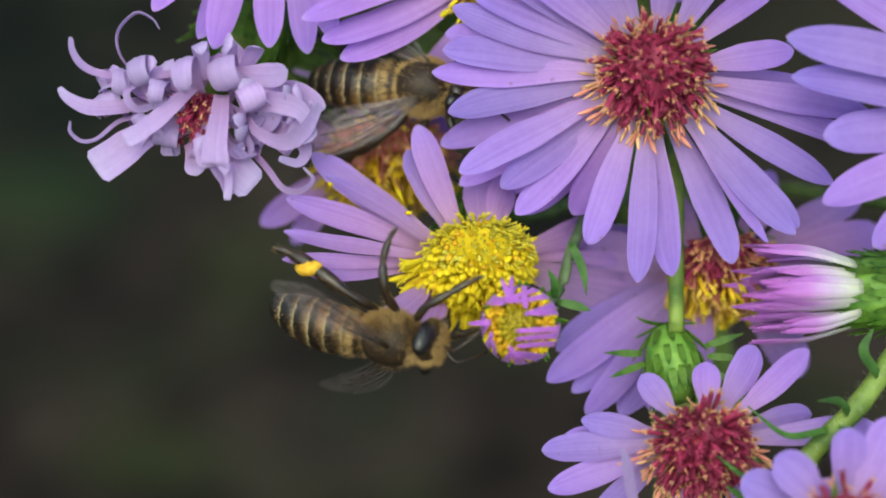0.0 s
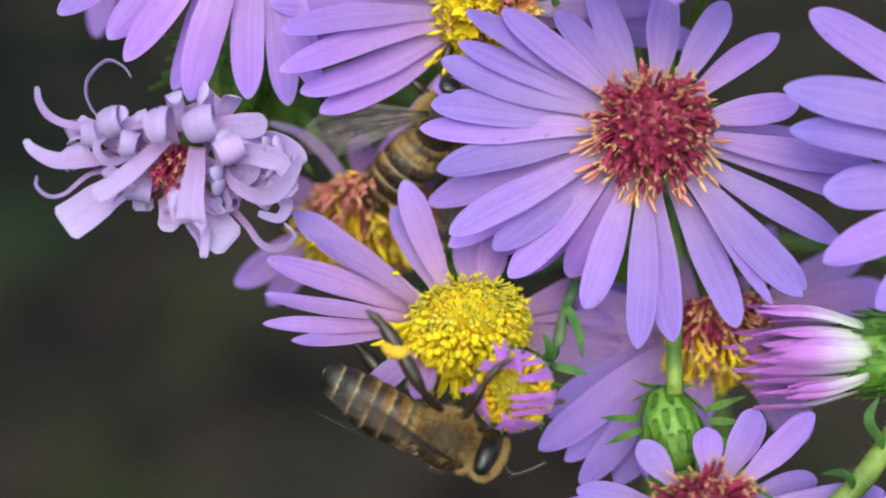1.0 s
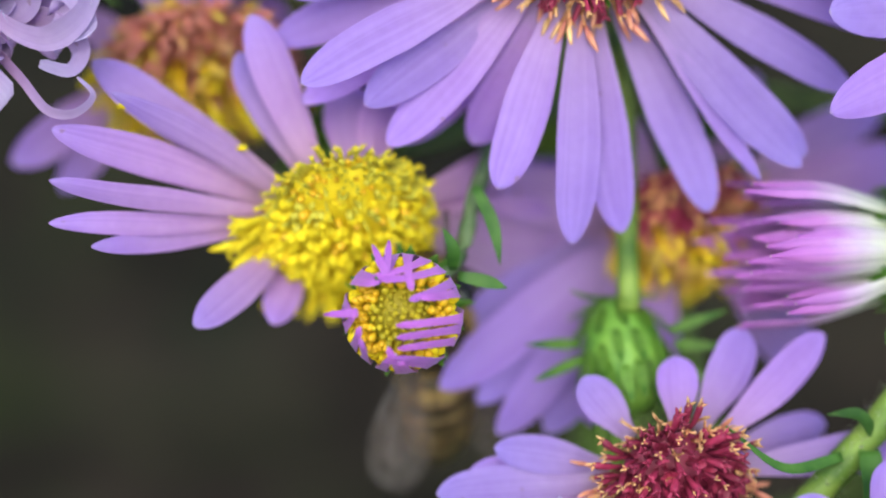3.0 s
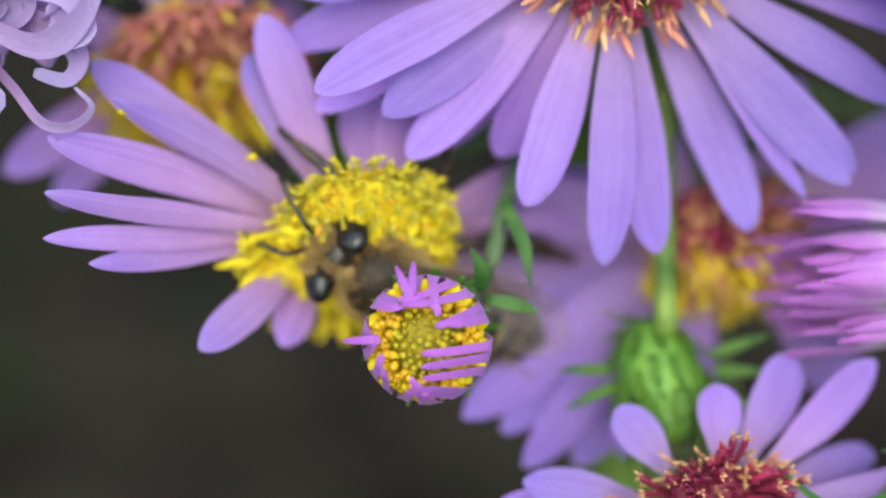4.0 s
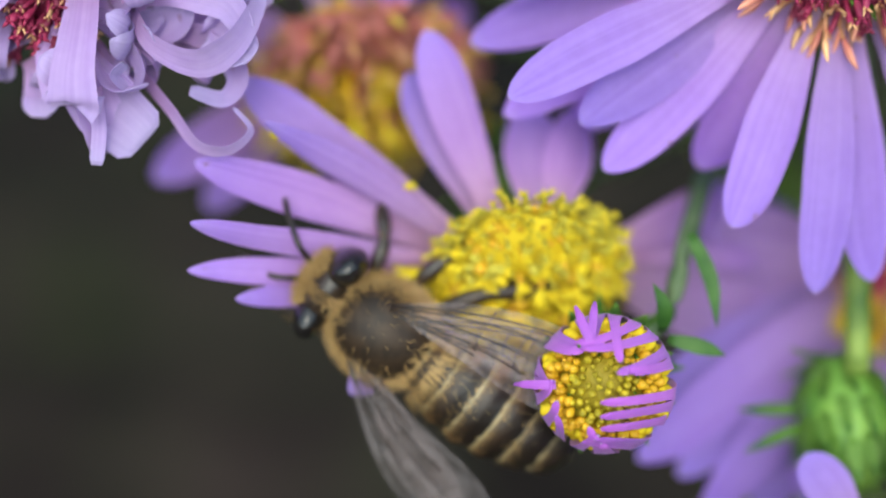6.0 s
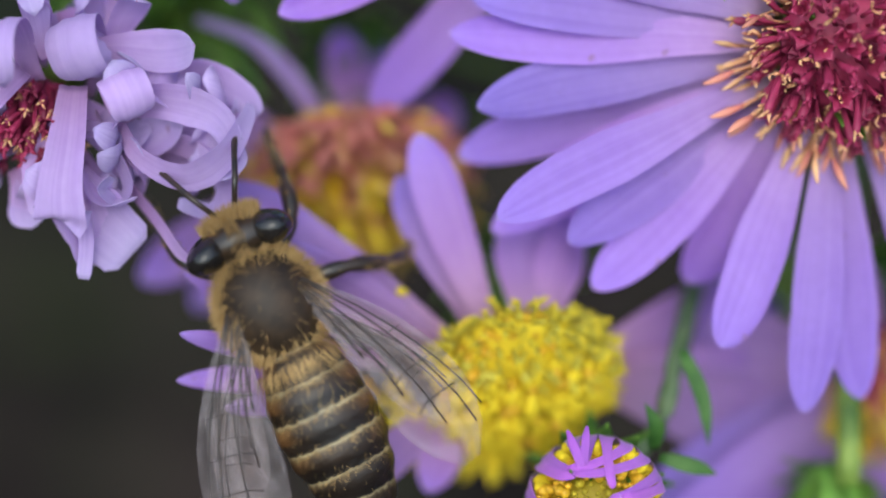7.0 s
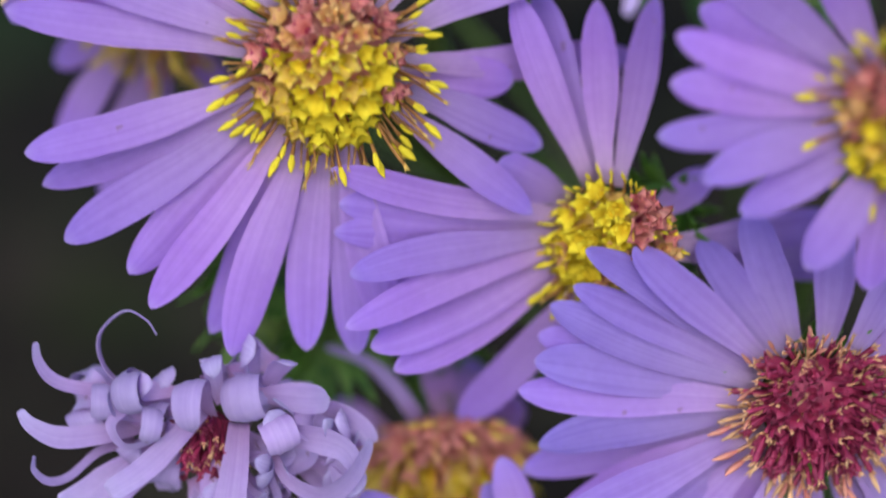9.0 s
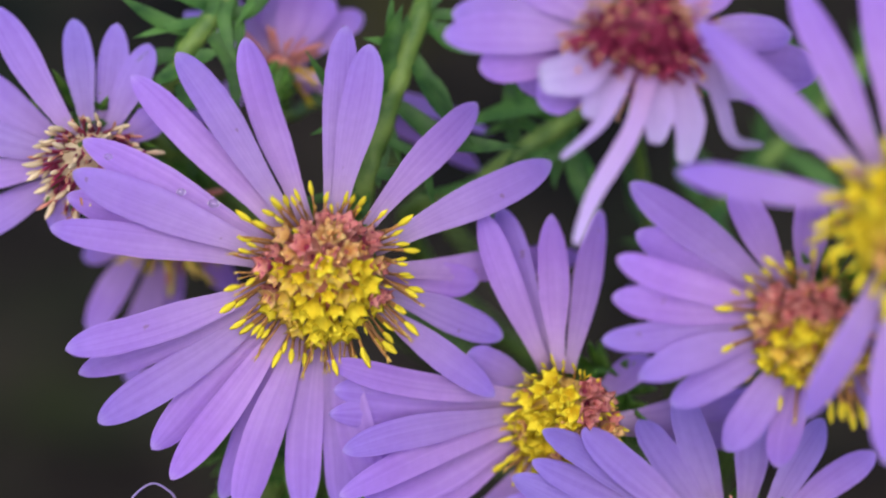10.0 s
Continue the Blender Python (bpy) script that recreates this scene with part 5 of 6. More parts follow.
def abdomen_material():
    """Dark bands, pale hair rims and an amber front, along the body."""
    m, nodes, links, b = material("banded_abdomen", 0.42)
    uv = nodes.new("ShaderNodeUVMap")
    sep = nodes.new("ShaderNodeSeparateXYZ")
    links.new(uv.outputs[0], sep.inputs[0])
    nz = nodes.new("ShaderNodeTexNoise")
    nz.inputs["Scale"].default_value, nz.inputs["Detail"].default_value = 30.0, 4.0
    links.new(uv.outputs[0], nz.inputs[0])
    wob = math_node(nodes, links, "MULTIPLY", math_node(nodes, links, "SUBTRACT", nz.outputs[0], 0.5), 0.055)
    v = math_node(nodes, links, "ADD", sep.outputs[1], wob)
    band = math_node(nodes, links, "FRACT", math_node(nodes, links, "MULTIPLY", v, 6.0))
    br = ramp_node(nodes, [(0.0, (0.42, 0.35, 0.20)), (0.08, (0.34, 0.24, 0.10)), (0.18, (0.26, 0.135, 0.045)), (0.46, (0.20, 0.095, 0.028)), (0.62, (0.05, 0.03, 0.015)), (0.93, (0.022, 0.015, 0.011)), (1.0, (0.40, 0.33, 0.18))])
    links.new(band, br.inputs[0])
    # the amber of the front rings dies out towards the tail
    dark = ramp_node(nodes, [(0.0, (0.38, 0.32, 0.19)), (0.06, (0.17, 0.125, 0.062)), (0.14, (0.06, 0.038, 0.019)), (0.28, (0.024, 0.015, 0.009)), (0.6, (0.014, 0.009, 0.007)), (0.95, (0.012, 0.009, 0.007)), (1.0, (0.36, 0.29, 0.16))])
    links.new(band, dark.inputs[0])
    tail = ramp_node(nodes, [(0.36, (0.05, 0.05, 0.05)), (0.62, (1.0, 1.0, 1.0))])
    links.new(v, tail.inputs[0])
    # the amber shows on the flanks, the back is dark
    flank = math_node(nodes, links, "ABSOLUTE", math_node(nodes, links, "SUBTRACT", sep.outputs[0], 0.25))
    dorsal = ramp_node(nodes, [(0.1, (0.95, 0.95, 0.95)), (0.22, (0.0, 0.0, 0.0))])
    links.new(flank, dorsal.inputs[0])
    c = mixed(nodes, links, "MIX", math_node(nodes, links, "MAXIMUM", tail.outputs[0], dorsal.outputs[0]), br.outputs[0], dark.outputs[0])
    grain = nodes.new("ShaderNodeTexNoise")
    grain.inputs["Scale"].default_value, grain.inputs["Detail"].default_value = 9.0, 6.0
    links.new(uv.outputs[0], grain.inputs[0])
    mot = ramp_node(nodes, [(0.34, (0.42, 0.40, 0.38)), (0.66, (1.25, 1.2, 1.12))])
    links.new(grain.outputs[0], mot.inputs[0])
    links.new(mixed(nodes, links, "MULTIPLY", 0.8, c, mot.outputs[0]), b.inputs["Base Color"])
    bp = nodes.new("ShaderNodeBump")
    bp.inputs["Strength"].default_value, bp.inputs["Distance"].default_value = 0.5, 0.0001
    links.new(nz.outputs[0], bp.inputs["Height"])
    links.new(bp.outputs[0], b.inputs["Normal"])
    return m


def wing_material():
    m, nodes, links, b = material("clear_wing", 0.25)
    b.inputs["Base Color"].default_value = (0.72, 0.64, 0.66, 1)
    b.inputs["Specular IOR Level"].default_value = 0.8
    uv = nodes.new("ShaderNodeUVMap")
    nz = nodes.new("ShaderNodeTexNoise")
    nz.inputs["Scale"].default_value = 6.0
    links.new(uv.outputs[0], nz.inputs[0])
    bp = nodes.new("ShaderNodeBump")
    bp.inputs["Strength"].default_value, bp.inputs["Distance"].default_value = 0.6, 0.0003
    links.new(nz.outputs[0], bp.inputs["Height"])
    links.new(bp.outputs[0], b.inputs["Normal"])
    tr = nodes.new("ShaderNodeBsdfTransparent")
    tr.inputs[0].default_value = (0.97, 0.94, 0.93, 1)
    mx = nodes.new("ShaderNodeMixShader")
    r = ramp_node(nodes, [(0.35, (0.025, 0.025, 0.025)), (0.75, (0.11, 0.11, 0.11))])
    links.new(nz.outputs[0], r.inputs[0])
    links.new(r.outputs[0], mx.inputs[0])
    links.new(tr.outputs[0], mx.inputs[1])
    links.new(b.outputs[0], mx.inputs[2])
    links.new(mx.outputs[0], nodes["Material Output"].inputs[0])
    return m


ABDOMEN, WING = abdomen_material(), wing_material()


def fur(bm, center, size, count, length, rng, keep=None, lean=(0, -0.4, 0.2)):
    """Fine hairs standing off an ellipsoid."""
    c, ln = Vector(center), Vector(lean)
    made = 0
    while made < count:
        d = Vector((rng.gauss(0, 1), rng.gauss(0, 1), rng.gauss(0, 1))).normalized()
        if keep and not keep(d, rng):
            continue
        made += 1
        p = c + Vector((d.x * size[0], d.y * size[1], d.z * size[2])) * 0.96
        nrm = Vector((d.x / size[0], d.y / size[1], d.z / size[2])).normalized()
        way = (nrm + ln * rng.uniform(0.3, 1.0) + Vector((rng.uniform(-0.3, 0.3), rng.uniform(-0.3, 0.3), rng.uniform(-0.3, 0.3)))).normalized()
        s = way.cross(Vector((rng.random(), rng.random(), rng.random()))).normalized() * 0.017 * MM
        bm.faces.new([bm.verts.new(p - s), bm.verts.new(p + s), bm.verts.new(p + way * length * rng.uniform(0.6, 1.2))])


def build_bee(label, seed):
    """A worker bee, head along +y, back along +z, its thorax at the origin; 13 mm long."""
    rng = random.Random(seed)
    bee = tagged(new("honey_bee"), label, "bee", "honey bees")
    # thorax
    bm = bmesh.new()
    blob(bm, (0, 0, 0), (1.8 * MM, 2.1 * MM, 1.8 * MM), None, 20, 14)
    thorax = part("thorax", bm, THORAX, bee, "dark brown furry thorax")
    bm = bmesh.new()
    fur(bm, (0, 0, 0), (1.8 * MM, 2.1 * MM, 1.8 * MM), 9000, 0.55 * MM, rng, lambda d, r: r.random() < (1.0 if d.z < 0.45 else 0.03 + 2.0 * max(0, max(abs(d.y), abs(d.x)) - 0.6)))
    tagged(part("fur", bm, FUR, thorax), kind="stuff")
    # abdomen
    bm = bmesh.new()
    uvl = bm.loops.layers.uv.verify()
    n, seg, rows = 48, 22, []
    for i in range(n + 1):
        v = i / n
        r = 1.88 * (math.sin(math.pi * (0.10 + 0.835 * v ** 0.85)) ** 0.58) * (1 + 0.03 * math.sin(v * 6 * math.tau - 1.2))
        if v > 0.93:
            r *= math.sqrt(max(0.02, 1 - ((v - 0.93) / 0.07) ** 2))
        y, z = -1.7 - 7.0 * v, 0.15 - 0.9 * v * v
        rows.append([bm.verts.new(Vector((r * math.cos(k * math.tau / seg), y, z + 0.88 * r * math.sin(k * math.tau / seg))) * MM) for k in range(seg)])
    for i in range(n):
        for k in range(seg):
            f = bm.faces.new((rows[i][k], rows[i][(k + 1) % seg], rows[i + 1][(k + 1) % seg], rows[i + 1][k]))
            for l, uv in zip(f.loops, ((k / seg, i / n), ((k + 1) / seg, i / n), ((k + 1) / seg, (i + 1) / n), (k / seg, (i + 1) / n))):
                l[uvl].uv = uv
    bm.faces.new(rows[0])
    bm.faces.new(list(reversed(rows[-1])))
    abdomen = part("abdomen", bm, ABDOMEN, bee, "dark abdomen with pale hair bands and amber front")
    bm = bmesh.new()
    for y, r, cnt in ((-2.2, 1.62, 700), (-2.87, 1.76, 200), (-4.03, 1.87, 170), (-5.2, 1.82, 150), (-6.37, 1.62, 130)):
        for _ in range(cnt):
            a = rng.uniform(0, math.tau)
            p = Vector((r * math.cos(a), y + rng.gauss(0, 0.13), 0.15 - 0.9 * ((-y - 1.7) / 7.0) ** 2 + 0.88 * r * math.sin(a))) * MM
            way = Vector((math.cos(a) * 0.55, -1, math.sin(a) * 0.55)).normalized()
            s = Vector((-math.sin(a), 0, math.cos(a))) * 0.012 * MM
            bm.faces.new([bm.verts.new(p - s), bm.verts.new(p + s), bm.verts.new(p + way * (rng.uniform(0.45, 0.8) if y > -2.6 else rng.uniform(0.12, 0.24)) * MM)])
    for _ in range(900):
        v, a = 0.03 + 0.9 * rng.random() ** 2.6, rng.uniform(0, math.tau)
        r = 1.85 * (math.sin(math.pi * (0.10 + 0.835 * v ** 0.85)) ** 0.58)
        p = Vector((r * math.cos(a), -1.7 - 7.0 * v, 0.15 - 0.9 * v * v + 0.88 * r * math.sin(a))) * MM
        way = Vector((math.cos(a) * 0.8, -1, math.sin(a) * 0.8)).normalized()
        q = Vector((-math.sin(a), 0, math.cos(a))) * 0.011 * MM
        bm.faces.new([bm.verts.new(p - q), bm.verts.new(p + q), bm.verts.new(p + way * rng.uniform(0.2, 0.5) * (1.3 - v) * MM)])
    tagged(part("fur", bm, FUR, abdomen), kind="stuff")
    # head, eyes, feelers
    bm = bmesh.new()
    blob(bm, (0, 2.6 * MM, -0.35 * MM), (1.75 * MM, 0.85 * MM, 1.55 * MM), None, 18, 12)
    blob(bm, (0, 3.2 * MM, -1.7 * MM), (0.5 * MM, 0.4 * MM, 0.6 * MM), None, 10, 7)
    face = part("head", bm, CHITIN, bee)
    for s in (-1, 1):
        bm = bmesh.new()
        blob(bm, (s * 1.06 * MM, 2.55 * MM, -0.05 * MM), (0.92 * MM, 0.66 * MM, 1.5 * MM), Euler((0, s * 0.3, s * -0.25)).to_matrix(), 18, 12)
        part("eye", bm, EYE, face, "glossy black compound eye")
        bm = bmesh.new()
        p = [Vector((s * x, y, z)) * MM for x, y, z in ((0.3, 3.5, -0.2), (0.7, 4.3, 0.3), (0.9, 4.7, 0.2), (1.2, 5.4, -0.4), (1.5, 6.0, -1.1))]
        tube(bm, smooth_path(p, 3), [0.11 * MM] * 13, 6)
        part("antenna", bm, CHITIN, face)
    bm = bmesh.new()
    fur(bm, (0, 2.6 * MM, -0.35 * MM), (1.6 * MM, 0.95 * MM, 1.6 * MM), 3000, 0.45 * MM, rng, lambda d, r: abs(d.x) < 0.16 or (d.y > 0.5 and abs(d.x) < 0.7 and d.z < 0.75), (0, 0.5, 0.2))
    tagged(part("fur", bm, FUR, face), kind="stuff")
    # wings, each about its own hinge
    wings = []
    for s in (-1, 1):
        for kind, ln, wd, hinge in (("forewing", 8.8, 3.1, (1.25, 0.4, 1.2)), ("hindwing", 6.2, 2.0, (1.2, -0.6, 1.0))):
            bm = bmesh.new()
            pts = [Vector((s * 0.06 * ln * math.sin(3 * v), -ln * v, 0.12 * math.sin(v * 4))) * MM for v in (i / 10 for i in range(11))]
            ribbon(bm, pts, [Vector((0, 0, 1))] * 11, [wd * MM * w for w in (0.12, 0.3, 0.48, 0.64, 0.78, 0.9, 0.98, 1.0, 0.92, 0.7, 0.25)], 0.03, 0.015, 0.00002, 6)
            w = part(kind, bm, WING, bee, "clear veined wing")
            vm = bmesh.new()
            for off, reach in ((-0.46, 0.86), (-0.3, 0.9), (0.0, 0.82), (0.25, 0.62), (0.42, 0.4)):
                vp = [Vector((s * 0.06 * ln * math.sin(3 * v) + -s * off * wd * (0.12 + 0.9 * min(1, v * 1.25)), -ln * v, 0.12 * math.sin(v * 4) + 0.05)) * MM for v in (reach * i / 7 for i in range(8))]
                tube(vm, vp, [0.06 * MM] + [0.03 * MM] * 7, 5)
            for v0 in (0.38, 0.55, 0.7):
                vp = [Vector((s * 0.06 * ln * math.sin(3 * v0) - s * o * wd * 0.8, -ln * (v0 + 0.06 * abs(o)), 0.1)) * MM for o in (-0.42, -0.2, 0.05, 0.25)]
                tube(vm, vp, [0.022 * MM] * 4, 5)
            part("vein", vm, CHITIN, w)
            w.location = Vector((s * hinge[0], hinge[1], hinge[2])) * MM
            wings.append((w, s, kind))
    # legs, each about its hip
    legs = []
    for s in (-1, 1):
        for kind, hip, line, girth in (("foreleg", (0.9, 1.5, -1.3), ((0, 0, 0), (1.3, 0.8, -0.4), (1.9, 2.2, -1.4), (2.2, 3.4, -2.4), (2.5, 4.2, -2.7)), (0.28, 0.32, 0.28, 0.2, 0.1)),
                                       ("midleg", (1.1, 0.2, -1.5), ((0, 0, 0), (2.0, -0.2, -0.3), (3.3, -0.6, -1.8), (4.0, -0.5, -3.2), (4.4, -0.1, -3.9)), (0.28, 0.34, 0.3, 0.22, 0.1)),
                                       ("hindleg", (1.0, -1.1, -1.4), ((0, 0, 0), (2.0, -1.4, -0.2), (3.0, -3.6, -1.6), (3.4, -5.4, -2.6), (3.7, -6.6, -2.9)), (0.3, 0.36, 0.55, 0.4, 0.1))):
            bm = bmesh.new()
            p = smooth_path([Vector((s * x, y, z)) * MM for x, y, z in line], 6)
            m = len(p)
            rad = [0.98 * MM * float(np.interp(i / (m - 1) * 4, range(5), girth)) * (0.68 + 0.36 * math.sin(math.pi * (i % 6) / 6) ** 0.7) for i in range(m)]
            tube(bm, p, rad, 8)
            leg = part(kind, bm, CHITIN, bee)
            bm = bmesh.new()
            for _ in range(130):
                i = rng.randrange(2, m - 2)
                t = (p[i + 1] - p[i]).normalized()
                d = Vector((rng.uniform(-1, 1), rng.uniform(-1, 1), rng.uniform(-1, 1))).cross(t).normalized()
                q, w = p[i].lerp(p[i + 1], rng.random()) + d * rad[i] * 0.9, t.cross(d) * 0.02 * MM
                bm.faces.new([bm.verts.new(q - w), bm.verts.new(q + w), bm.verts.new(q + (d + t * 0.8) * rng.uniform(0.12, 0.3) * MM)])
            tagged(part("hair", bm, FUR, leg), kind="stuff")
            leg.location = Vector((s * hip[0], hip[1], hip[2])) * MM
            if kind == "hindleg" and s < 0 and seed == 41:
                bm = bmesh.new()
                blob(bm, Vector((s * 3.1, -4.0, -1.6)) * MM, (0.5 * MM, 0.95 * MM, 0.55 * MM), None, 10, 8, 0, lambda d: 1 + 0.15 * noise.noise(d * 3))
                part("pollen_load", bm, POLLEN, leg, "orange pollen load")
            legs.append((leg, s, kind))
    return bee, wings, legs


BEE_LOW = build_bee("honey bee with tan fur feeding on the yellow disc", 41)
BEE_HIGH = build_bee("honey bee with tan fur crawling behind the petals", 42)


def bee_pose(x, y, z, way, back):
    f = Vector(way).normalized()
    u = Vector(back)
    u = (u - f * u.dot(f)).normalized()
    r = f.cross(u)
    m = Matrix((r, f, u)).transposed().to_4x4()
    return VIEW @ Matrix.Translation(Vector((x, y, z)) * MM) @ m


def key_bee(bee, rows, flights, spread, tuck=()):
    body, wings, legs = bee
    walk(body, [(t, bee_pose(x, y, z, f, u)) for t, x, y, z, f, u in rows])

    def flying(t):
        return any(a <= t <= b for a, b in flights)

    for w, s, kind in wings:
        more, fan = (0, 74) if kind == "forewing" else (7, 60)
        loc, keys, t = w.location.copy(), [], 0.0
        while t < 10.001:
            k = round(t * 10)
            if flying(t):
                tilt = 76 if k % 2 else 104
                m = Matrix.Rotation(radians(s * fan), 4, "Z") @ Matrix.Rotation(radians(s * -tilt), 4, "Y")
            else:
                m = Matrix.Rotation(radians(s * (more + float(np.interp(t, [q[0] for q in spread], [q[1] for q in spread])) + 2.5 * math.sin(k * 1.3 + s))), 4, "Z") @ Matrix.Rotation(radians(s * 10), 4, "Y")
            keys.append((t, Matrix.Translation(loc) @ m))
            t = round(t + (0.1 if flying(t) or flying(t + 0.1) else 0.3), 2)
        walk(w, keys + ([(10.0, keys[-1][1])] if keys[-1][0] < 9.99 else []))
    for i, (leg, s, kind) in enumerate(legs):
        loc, keys = leg.location.copy(), []
        for k in range(41):
            t = k * 0.25
            a = 4 if flying(t) else 11
            fold = 70 if any(b <= t <= e for b, e in tuck) else 95 if tuck and kind != "foreleg" and s < 0 and 5.9 <= t <= 7.2 else 0
            m = Euler((radians(a * math.sin(t * 5 + i * 2.1)), radians(a * 0.5 * math.sin(t * 6.3 + i) + s * fold), radians(a * math.sin(t * 4.2 + i * 1.3) + ((-30 * s if kind == "hindleg" else -55 * s if kind == "foreleg" else -20 * s) if flying(t) else 0)))).to_matrix().to_4x4()
            keys.append((t, Matrix.Translation(loc) @ m))
        walk(leg, keys)


def sway(thing, rows):
    rest = thing.matrix_world.copy()
    turn = VIEW.to_3x3()
    walk(thing, [(t, Matrix.Translation(turn @ (Vector((dx, 0, dz)) * MM)) @ rest) for t, dx, dz in rows])


def motions():
    # the heads sway on their stems: seconds, millimetres aside and up
    sway(GOLDEN, ((0, -0.32, 0.17), (0.5, -0.26, 0.18), (1, -0.11, 0.19), (1.5, 0.18, 0.08), (2, 0.33, -0.07), (2.5, 0.23, 0.06), (3.8, 0.36, -0.02), (4, 0.21, 0.12), (4.5, -0.02, -0.02), (5, -0.15, -0.14), (6.3, -0.2, -0.21), (6.5, -0.18, -0.12), (7, -0.18, 0.05), (7.5, -0.06, 0.11), (8, 0.01, -0.32), (8.5, 0.12, -0.11), (9, 0.12, -0.11), (9.5, 0.12, -0.11), (10, 0.12, -0.11)))
    sway(CRIMSON_HEAD, ((0, -0.08, -0.19), (0.5, 0.03, -0.2), (1, 0.11, -0.34), (1.5, -0.1, -0.25), (2, -0.18, -0.16), (2.5, -0.1, -0.27), (3.8, -0.29, -0.11), (4, -0.3, -0.21), (4.5, 0.15, 0.09), (5, 0.13, 0.2), (6.3, 0.22, 0.3), (6.5, 0.17, 0.14), (7, 0.08, 0.15), (7.5, 0.19, 0.24), (8, 0.1, 0.19), (8.5, -0.05, 0.05), (9, -0.03, 0.05), (9.5, -0.07, 0.06), (10, -0.02, -0.04)))
    sway(CURLED_HEAD, ((0, -0.32, 0.05), (0.5, -0.28, 0.06), (1, -0.16, 0.29), (1.5, 0.05, 0.29), (2, 0.25, 0.16), (2.5, 0.32, 0.15), (3.8, 0.23, -0.01), (4, 0.21, -0.05), (4.5, 0.15, -0.14), (5, 0.1, -0.24), (6.3, 0.09, -0.31), (6.5, -0, -0.25), (7, 0.06, -0.17), (7.5, -0.01, -0.22), (8, -0.12, 0.12), (8.5, -0.13, 0.08), (9, -0.1, 0.02), (9.5, -0.1, -0.04), (10, -0.1, -0.04)))
    sway(STAR_HEAD, ((0, -0.31, 0.02), (0.5, -0.21, 0.05), (1, -0.11, 0.09), (1.5, -0.06, 0.1), (2, -0.04, 0.08), (2.5, -0.01, 0.07), (3.8, 0.04, 0.04), (4, 0.05, 0.03), (4.5, 0.08, 0.02), (5, 0.1, 0.01), (6.3, 0.16, -0.03), (6.5, 0.17, -0.03), (7, 0.19, -0.04), (7.5, 0.21, -0.06), (8, 0.23, -0.07), (8.5, 0.15, -0.08), (9, 0.04, 0.01), (9.5, -0.12, -0.02), (10, -0.08, 0.03)))
    sway(LOW_HEAD, ((0, 0.01, -0.13), (0.5, -0.02, -0.13), (1, 0.02, -0.01), (1.5, 0.11, -0.07), (2, 0.07, -0.1), (2.5, 0.03, -0.06), (3.8, 0.08, -0.04), (4, 0.06, 0.04), (4.5, -0.11, 0.07), (5, -0.1, 0.19), (6.3, -0.15, 0.25), (6.5, -0.15, 0.25), (7, -0.15, 0.25), (7.5, -0.15, 0.25), (8, -0.15, 0.25), (8.5, -0.15, 0.25), (9, -0.15, 0.25), (9.5, -0.15, 0.25), (10, -0.15, 0.25)))
    sway(BUD_HEAD, ((0, -0.04, 0.01), (0.5, -0.06, 0.03), (1, 0.07, 0.1), (1.5, 0.1, 0.1), (2, 0.03, 0.01), (2.5, 0.13, -0.08), (3.8, -0.11, 0.1), (4, 0.06, 0.02), (4.5, -0.02, -0.08), (5, 0.06, -0.07), (6.3, -0.08, 0.06), (6.5, -0.02, 0.04), (7, -0.08, -0.04), (7.5, -0.13, -0.07), (8, -0.13, -0.07), (8.5, -0.13, -0.07), (9, -0.13, -0.07), (9.5, -0.13, -0.07), (10, -0.13, -0.07)))
    sway(RIGHT, ((0, 0.39, -0.06), (0.5, 0.29, -0.04), (1, 0.02, -0.07), (1.5, -0.22, -0.07), (2, -0.35, 0.08), (2.5, -0.48, 0.24), (10, -0.48, 0.24)))
    sway(BRANCH, ((0, 0.39, 0.04), (0.5, 0.36, -0.02), (1, 0.15, -0.15), (1.5, -0.05, -0.04), (2, -0.26, 0.08), (2.5, -0.28, 0.01), (10, -0.28, 0.01)))
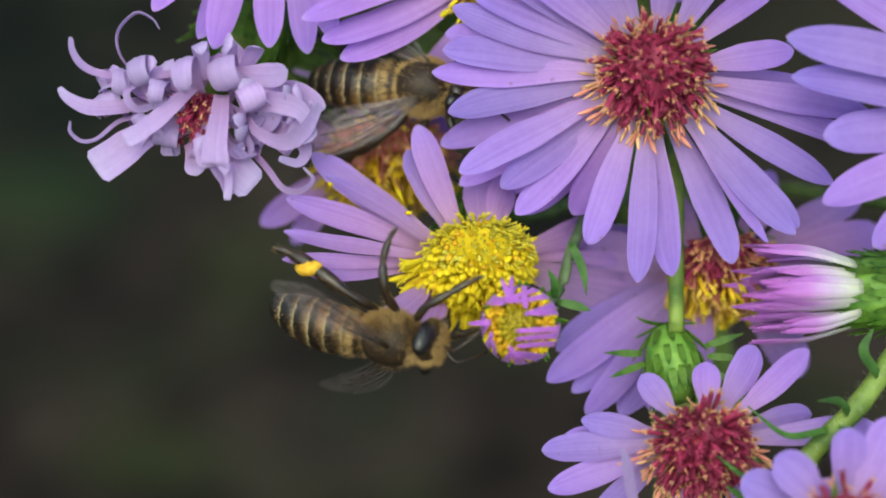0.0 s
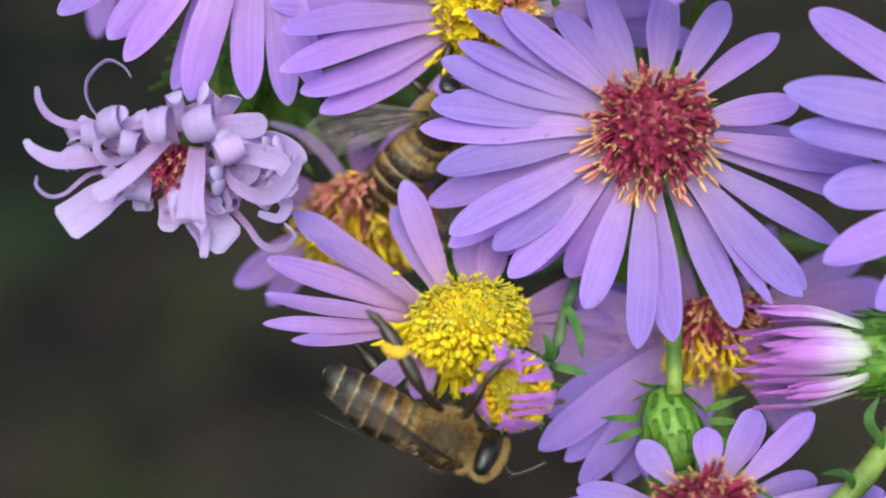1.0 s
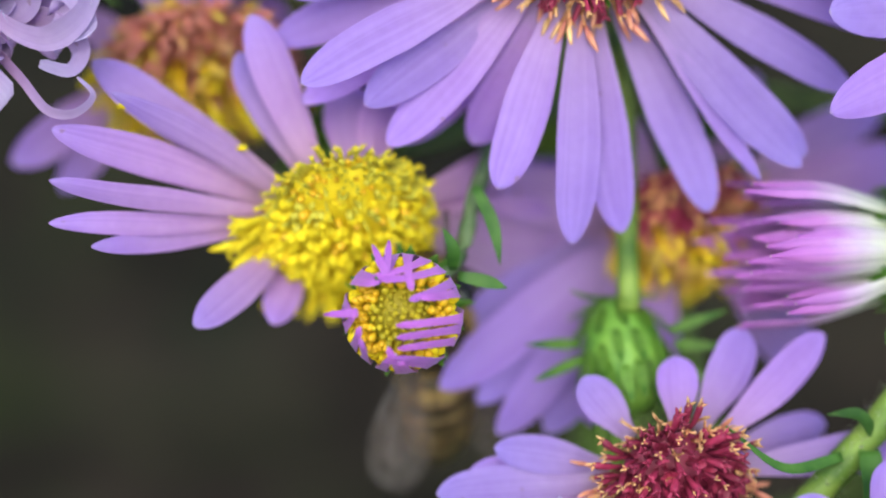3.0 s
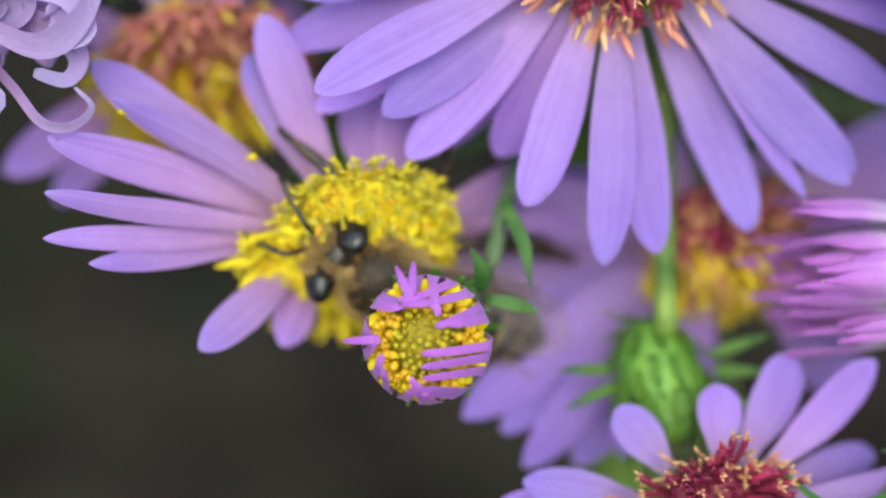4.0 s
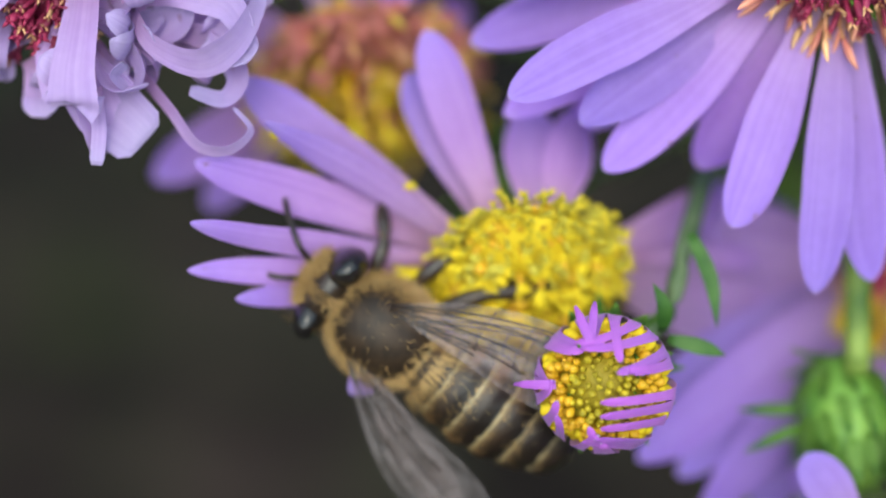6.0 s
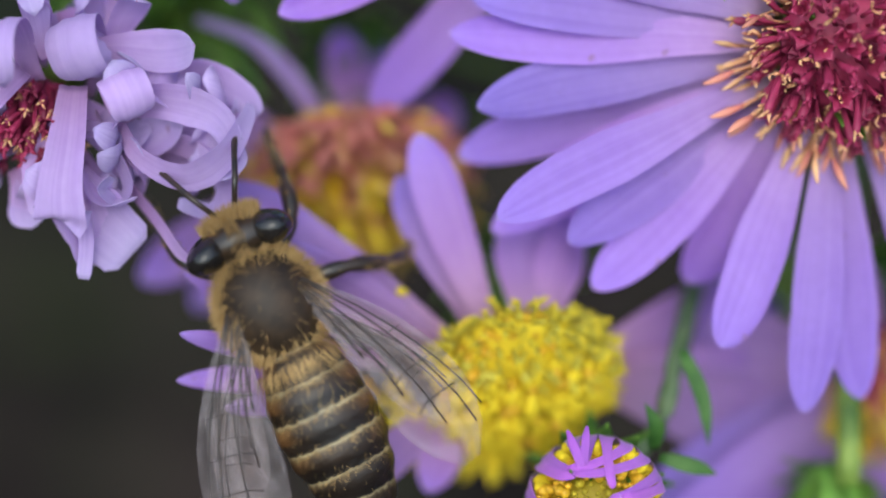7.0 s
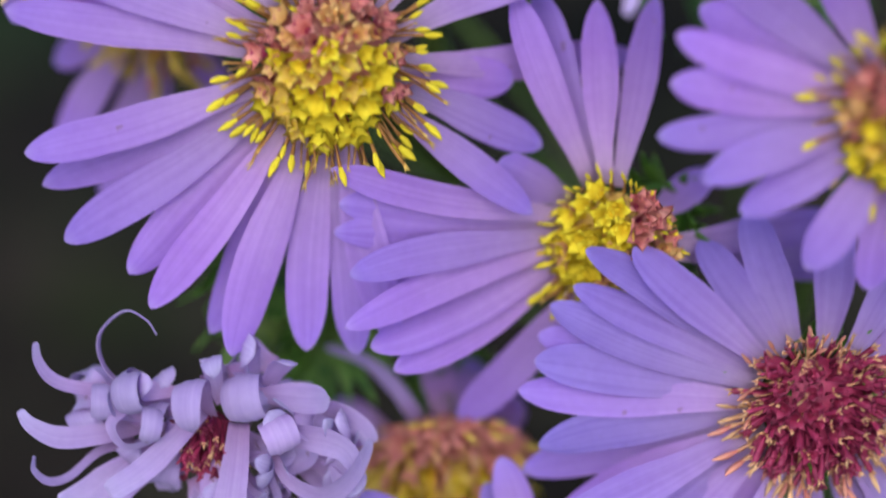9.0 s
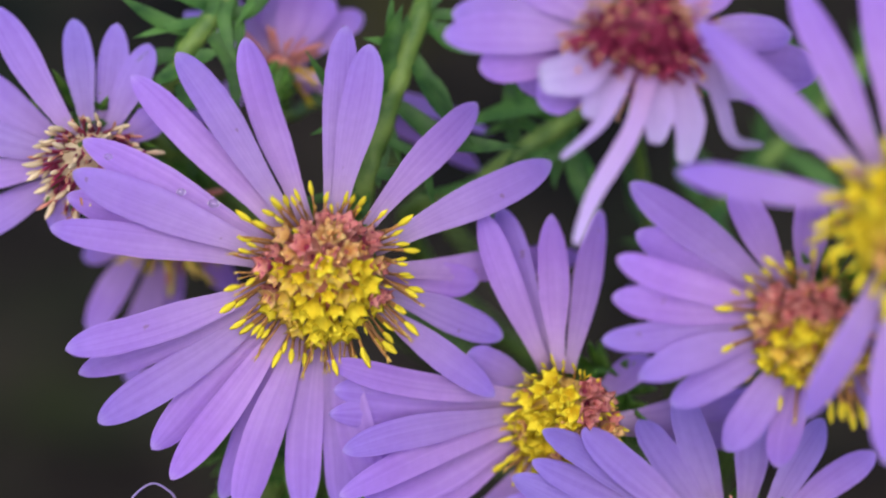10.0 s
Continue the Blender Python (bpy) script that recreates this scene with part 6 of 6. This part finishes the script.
    key_bee(BEE_LOW, (
        (0, -16.3, 2.0, -3.9, (0.93, -0.3, -0.2), (-0.1, -0.45, -0.9)),
        (0.5, -13.6, 2.0, -5.2, (0.9, 0.0, -0.38), (-0.35, -0.3, -0.9)),
        (1, -11.9, 2.0, -6.0, (0.88, 0.0, -0.42), (-0.4, -0.2, -0.9)),
        (1.5, -9.4, 4.0, -7.0, (0.96, -0.15, 0.0), (0, -0.3, -0.95)),
        (1.7, -8.3, 5.5, -7.4, (0.80, -0.52, 0.0), (0.0, -0.4, -0.9)),
        (1.9, -7.2, 6.0, -6.8, (0.68, -0.66, 0.28), (0.1, -0.3, -0.95)),
        (2.1, -6.5, 6.2, -5.9, (0.60, -0.70, 0.36), (0.2, -0.3, -0.9)),
        (2.3, -6.1, 6.4, -5.8, (0.46, -0.77, 0.40), (0.3, -0.3, -0.9)),
        (2.5, -5.9, 6.6, -5.1, (0.32, -0.82, 0.44), (0.35, -0.3, -0.9)),
        (2.7, -5.7, 6.6, -4.9, (0.26, -0.80, 0.50), (0.35, -0.35, -0.85)),
        (3.2, -6.2, 6.6, -3.6, (-0.40, -0.45, 0.78), (0.1, -0.85, -0.5)),
        (3.8, -8.3, 4.4, -1.1, (-0.82, -0.34, 0.44), (-0.3, -0.85, -0.3)),
        (4, -9.1, 4.2, -0.7, (-0.84, -0.32, 0.42), (-0.3, -0.85, -0.3)),
        (4.2, -10.0, 4.3, -1.5, (-0.88, -0.22, 0.40), (-0.3, -0.85, -0.35)),
        (4.5, -12.5, 4.5, -3.1, (-0.93, -0.05, 0.34), (-0.2, -0.9, -0.4)),
        (5, -13.4, 4.2, -4.5, (-0.94, -0.1, 0.3), (-0.1, -0.7, -0.7)),
        (5.2, -13.0, 4.2, -4.4, (-0.97, -0.1, 0.18), (-0.1, -0.5, -0.85)),
        (5.7, -14.6, 3.0, -2.0, (-0.9, 0, 0.42), (-0.1, -0.75, -0.6)),
        (6.3, -17.4, 1.5, 1.6, (-0.67, 0, 0.73), (-0.05, -1, -0.05)),
        (6.5, -18.5, 0.5, 4.7, (-0.48, 0, 0.88), (-0.1, -1, 0)),
        (7, -19.8, 0.0, 4.1, (-0.44, 0, 0.9), (0, -1, 0)),
        (7.2, -19.0, 0.0, 2.9, (-0.56, 0, 0.83), (0, -1, 0)),
        (7.5, -19.7, 0.0, 7.5, (0, 0, 1), (0, -1, 0)),
        (7.8, -21.4, 0.5, 13.0, (-0.25, 0.1, 0.96), (0, -1, 0.1)),
        (8, -23.1, 1.0, 17.8, (-0.4, 0.1, 0.9), (0, -1, 0.1)),
        (8.3, -22.0, 28.0, 60.0, (-0.2, 0.3, 0.93), (0, -1, 0.3)),
        (8.7, -10.0, 70.0, 220.0, (0.1, 0.3, 0.93), (0, -1, 0.3)),
        (10.0, 60.0, 160.0, 800.0, (0.1, 0.3, 0.93), (0, -1, 0.3)),
    ), ((7.3, 10.0),), ((0, 42), (0.5, 16), (2, 14), (2.5, 10), (2.7, 10), (3.8, -1), (5.2, 2), (6.3, 18), (7.3, 16)), ((2.4, 3.4),))
    key_bee(BEE_HIGH, (
        (0, -13.9, 4.4, 13.0, (0.90, -0.35, -0.12), (0.1, -1, 0.2)),
        (0.2, -12.7, 4.4, 12.6, (0.92, -0.32, -0.16), (0.1, -1, 0.0)),
        (0.4, -12.4, 4.4, 12.9, (0.92, -0.32, -0.10), (0.1, -1, -0.2)),
        (0.6, -11.8, 4.4, 13.8, (0.84, -0.40, 0.26), (0.1, -1, -0.2)),
        (0.8, -11.3, 4.4, 14.2, (0.63, -0.55, 0.55), (0.1, -1, -0.2)),
        (1, -11.6, 4.4, 14.2, (0.56, -0.56, 0.60), (0.1, -1, -0.2)),
        (1.2, -12.0, 4.4, 13.8, (0.52, -0.56, 0.62), (0.1, -1, -0.2)),
        (1.5, -12.0, 4.4, 14.4, (0.42, -0.56, 0.68), (0.1, -1, -0.2)),
        (1.8, -13.0, 4.6, 13.8, (0.02, -0.58, 0.78), (0, -1, -0.3)),
        (2, -13.0, 5.0, 14.3, (-0.06, -0.60, 0.78), (0, -1, -0.3)),
        (2.2, -13.7, 5.0, 14.8, (-0.18, -0.50, 0.84), (0, -1, -0.3)),
        (2.4, -13.7, 5.0, 14.2, (-0.38, -0.42, 0.82), (-0.2, -1, -0.2)),
        (2.6, -14.0, 5.2, 13.6, (-0.40, -0.40, 0.82), (-0.2, -1, -0.2)),
        (2.7, -13.8, 6.0, 14.4, (-0.38, -0.35, 0.84), (-0.2, -1, -0.1)),
        (3.2, -8.0, 22.0, 60.0, (0.2, 0.2, 0.95), (0, -1, 0.2)),
        (3.8, 20.0, 60.0, 220.0, (0.2, 0.2, 0.95), (0, -1, 0.2)),
        (10.0, 200.0, 260.0, 900.0, (0.2, 0.2, 0.95), (0, -1, 0.2)),
    ), ((2.9, 10.0),), ((0, 22), (0.5, 38), (1.0, 34), (1.8, 36), (2.2, 28), (2.7, 20)))


motions()
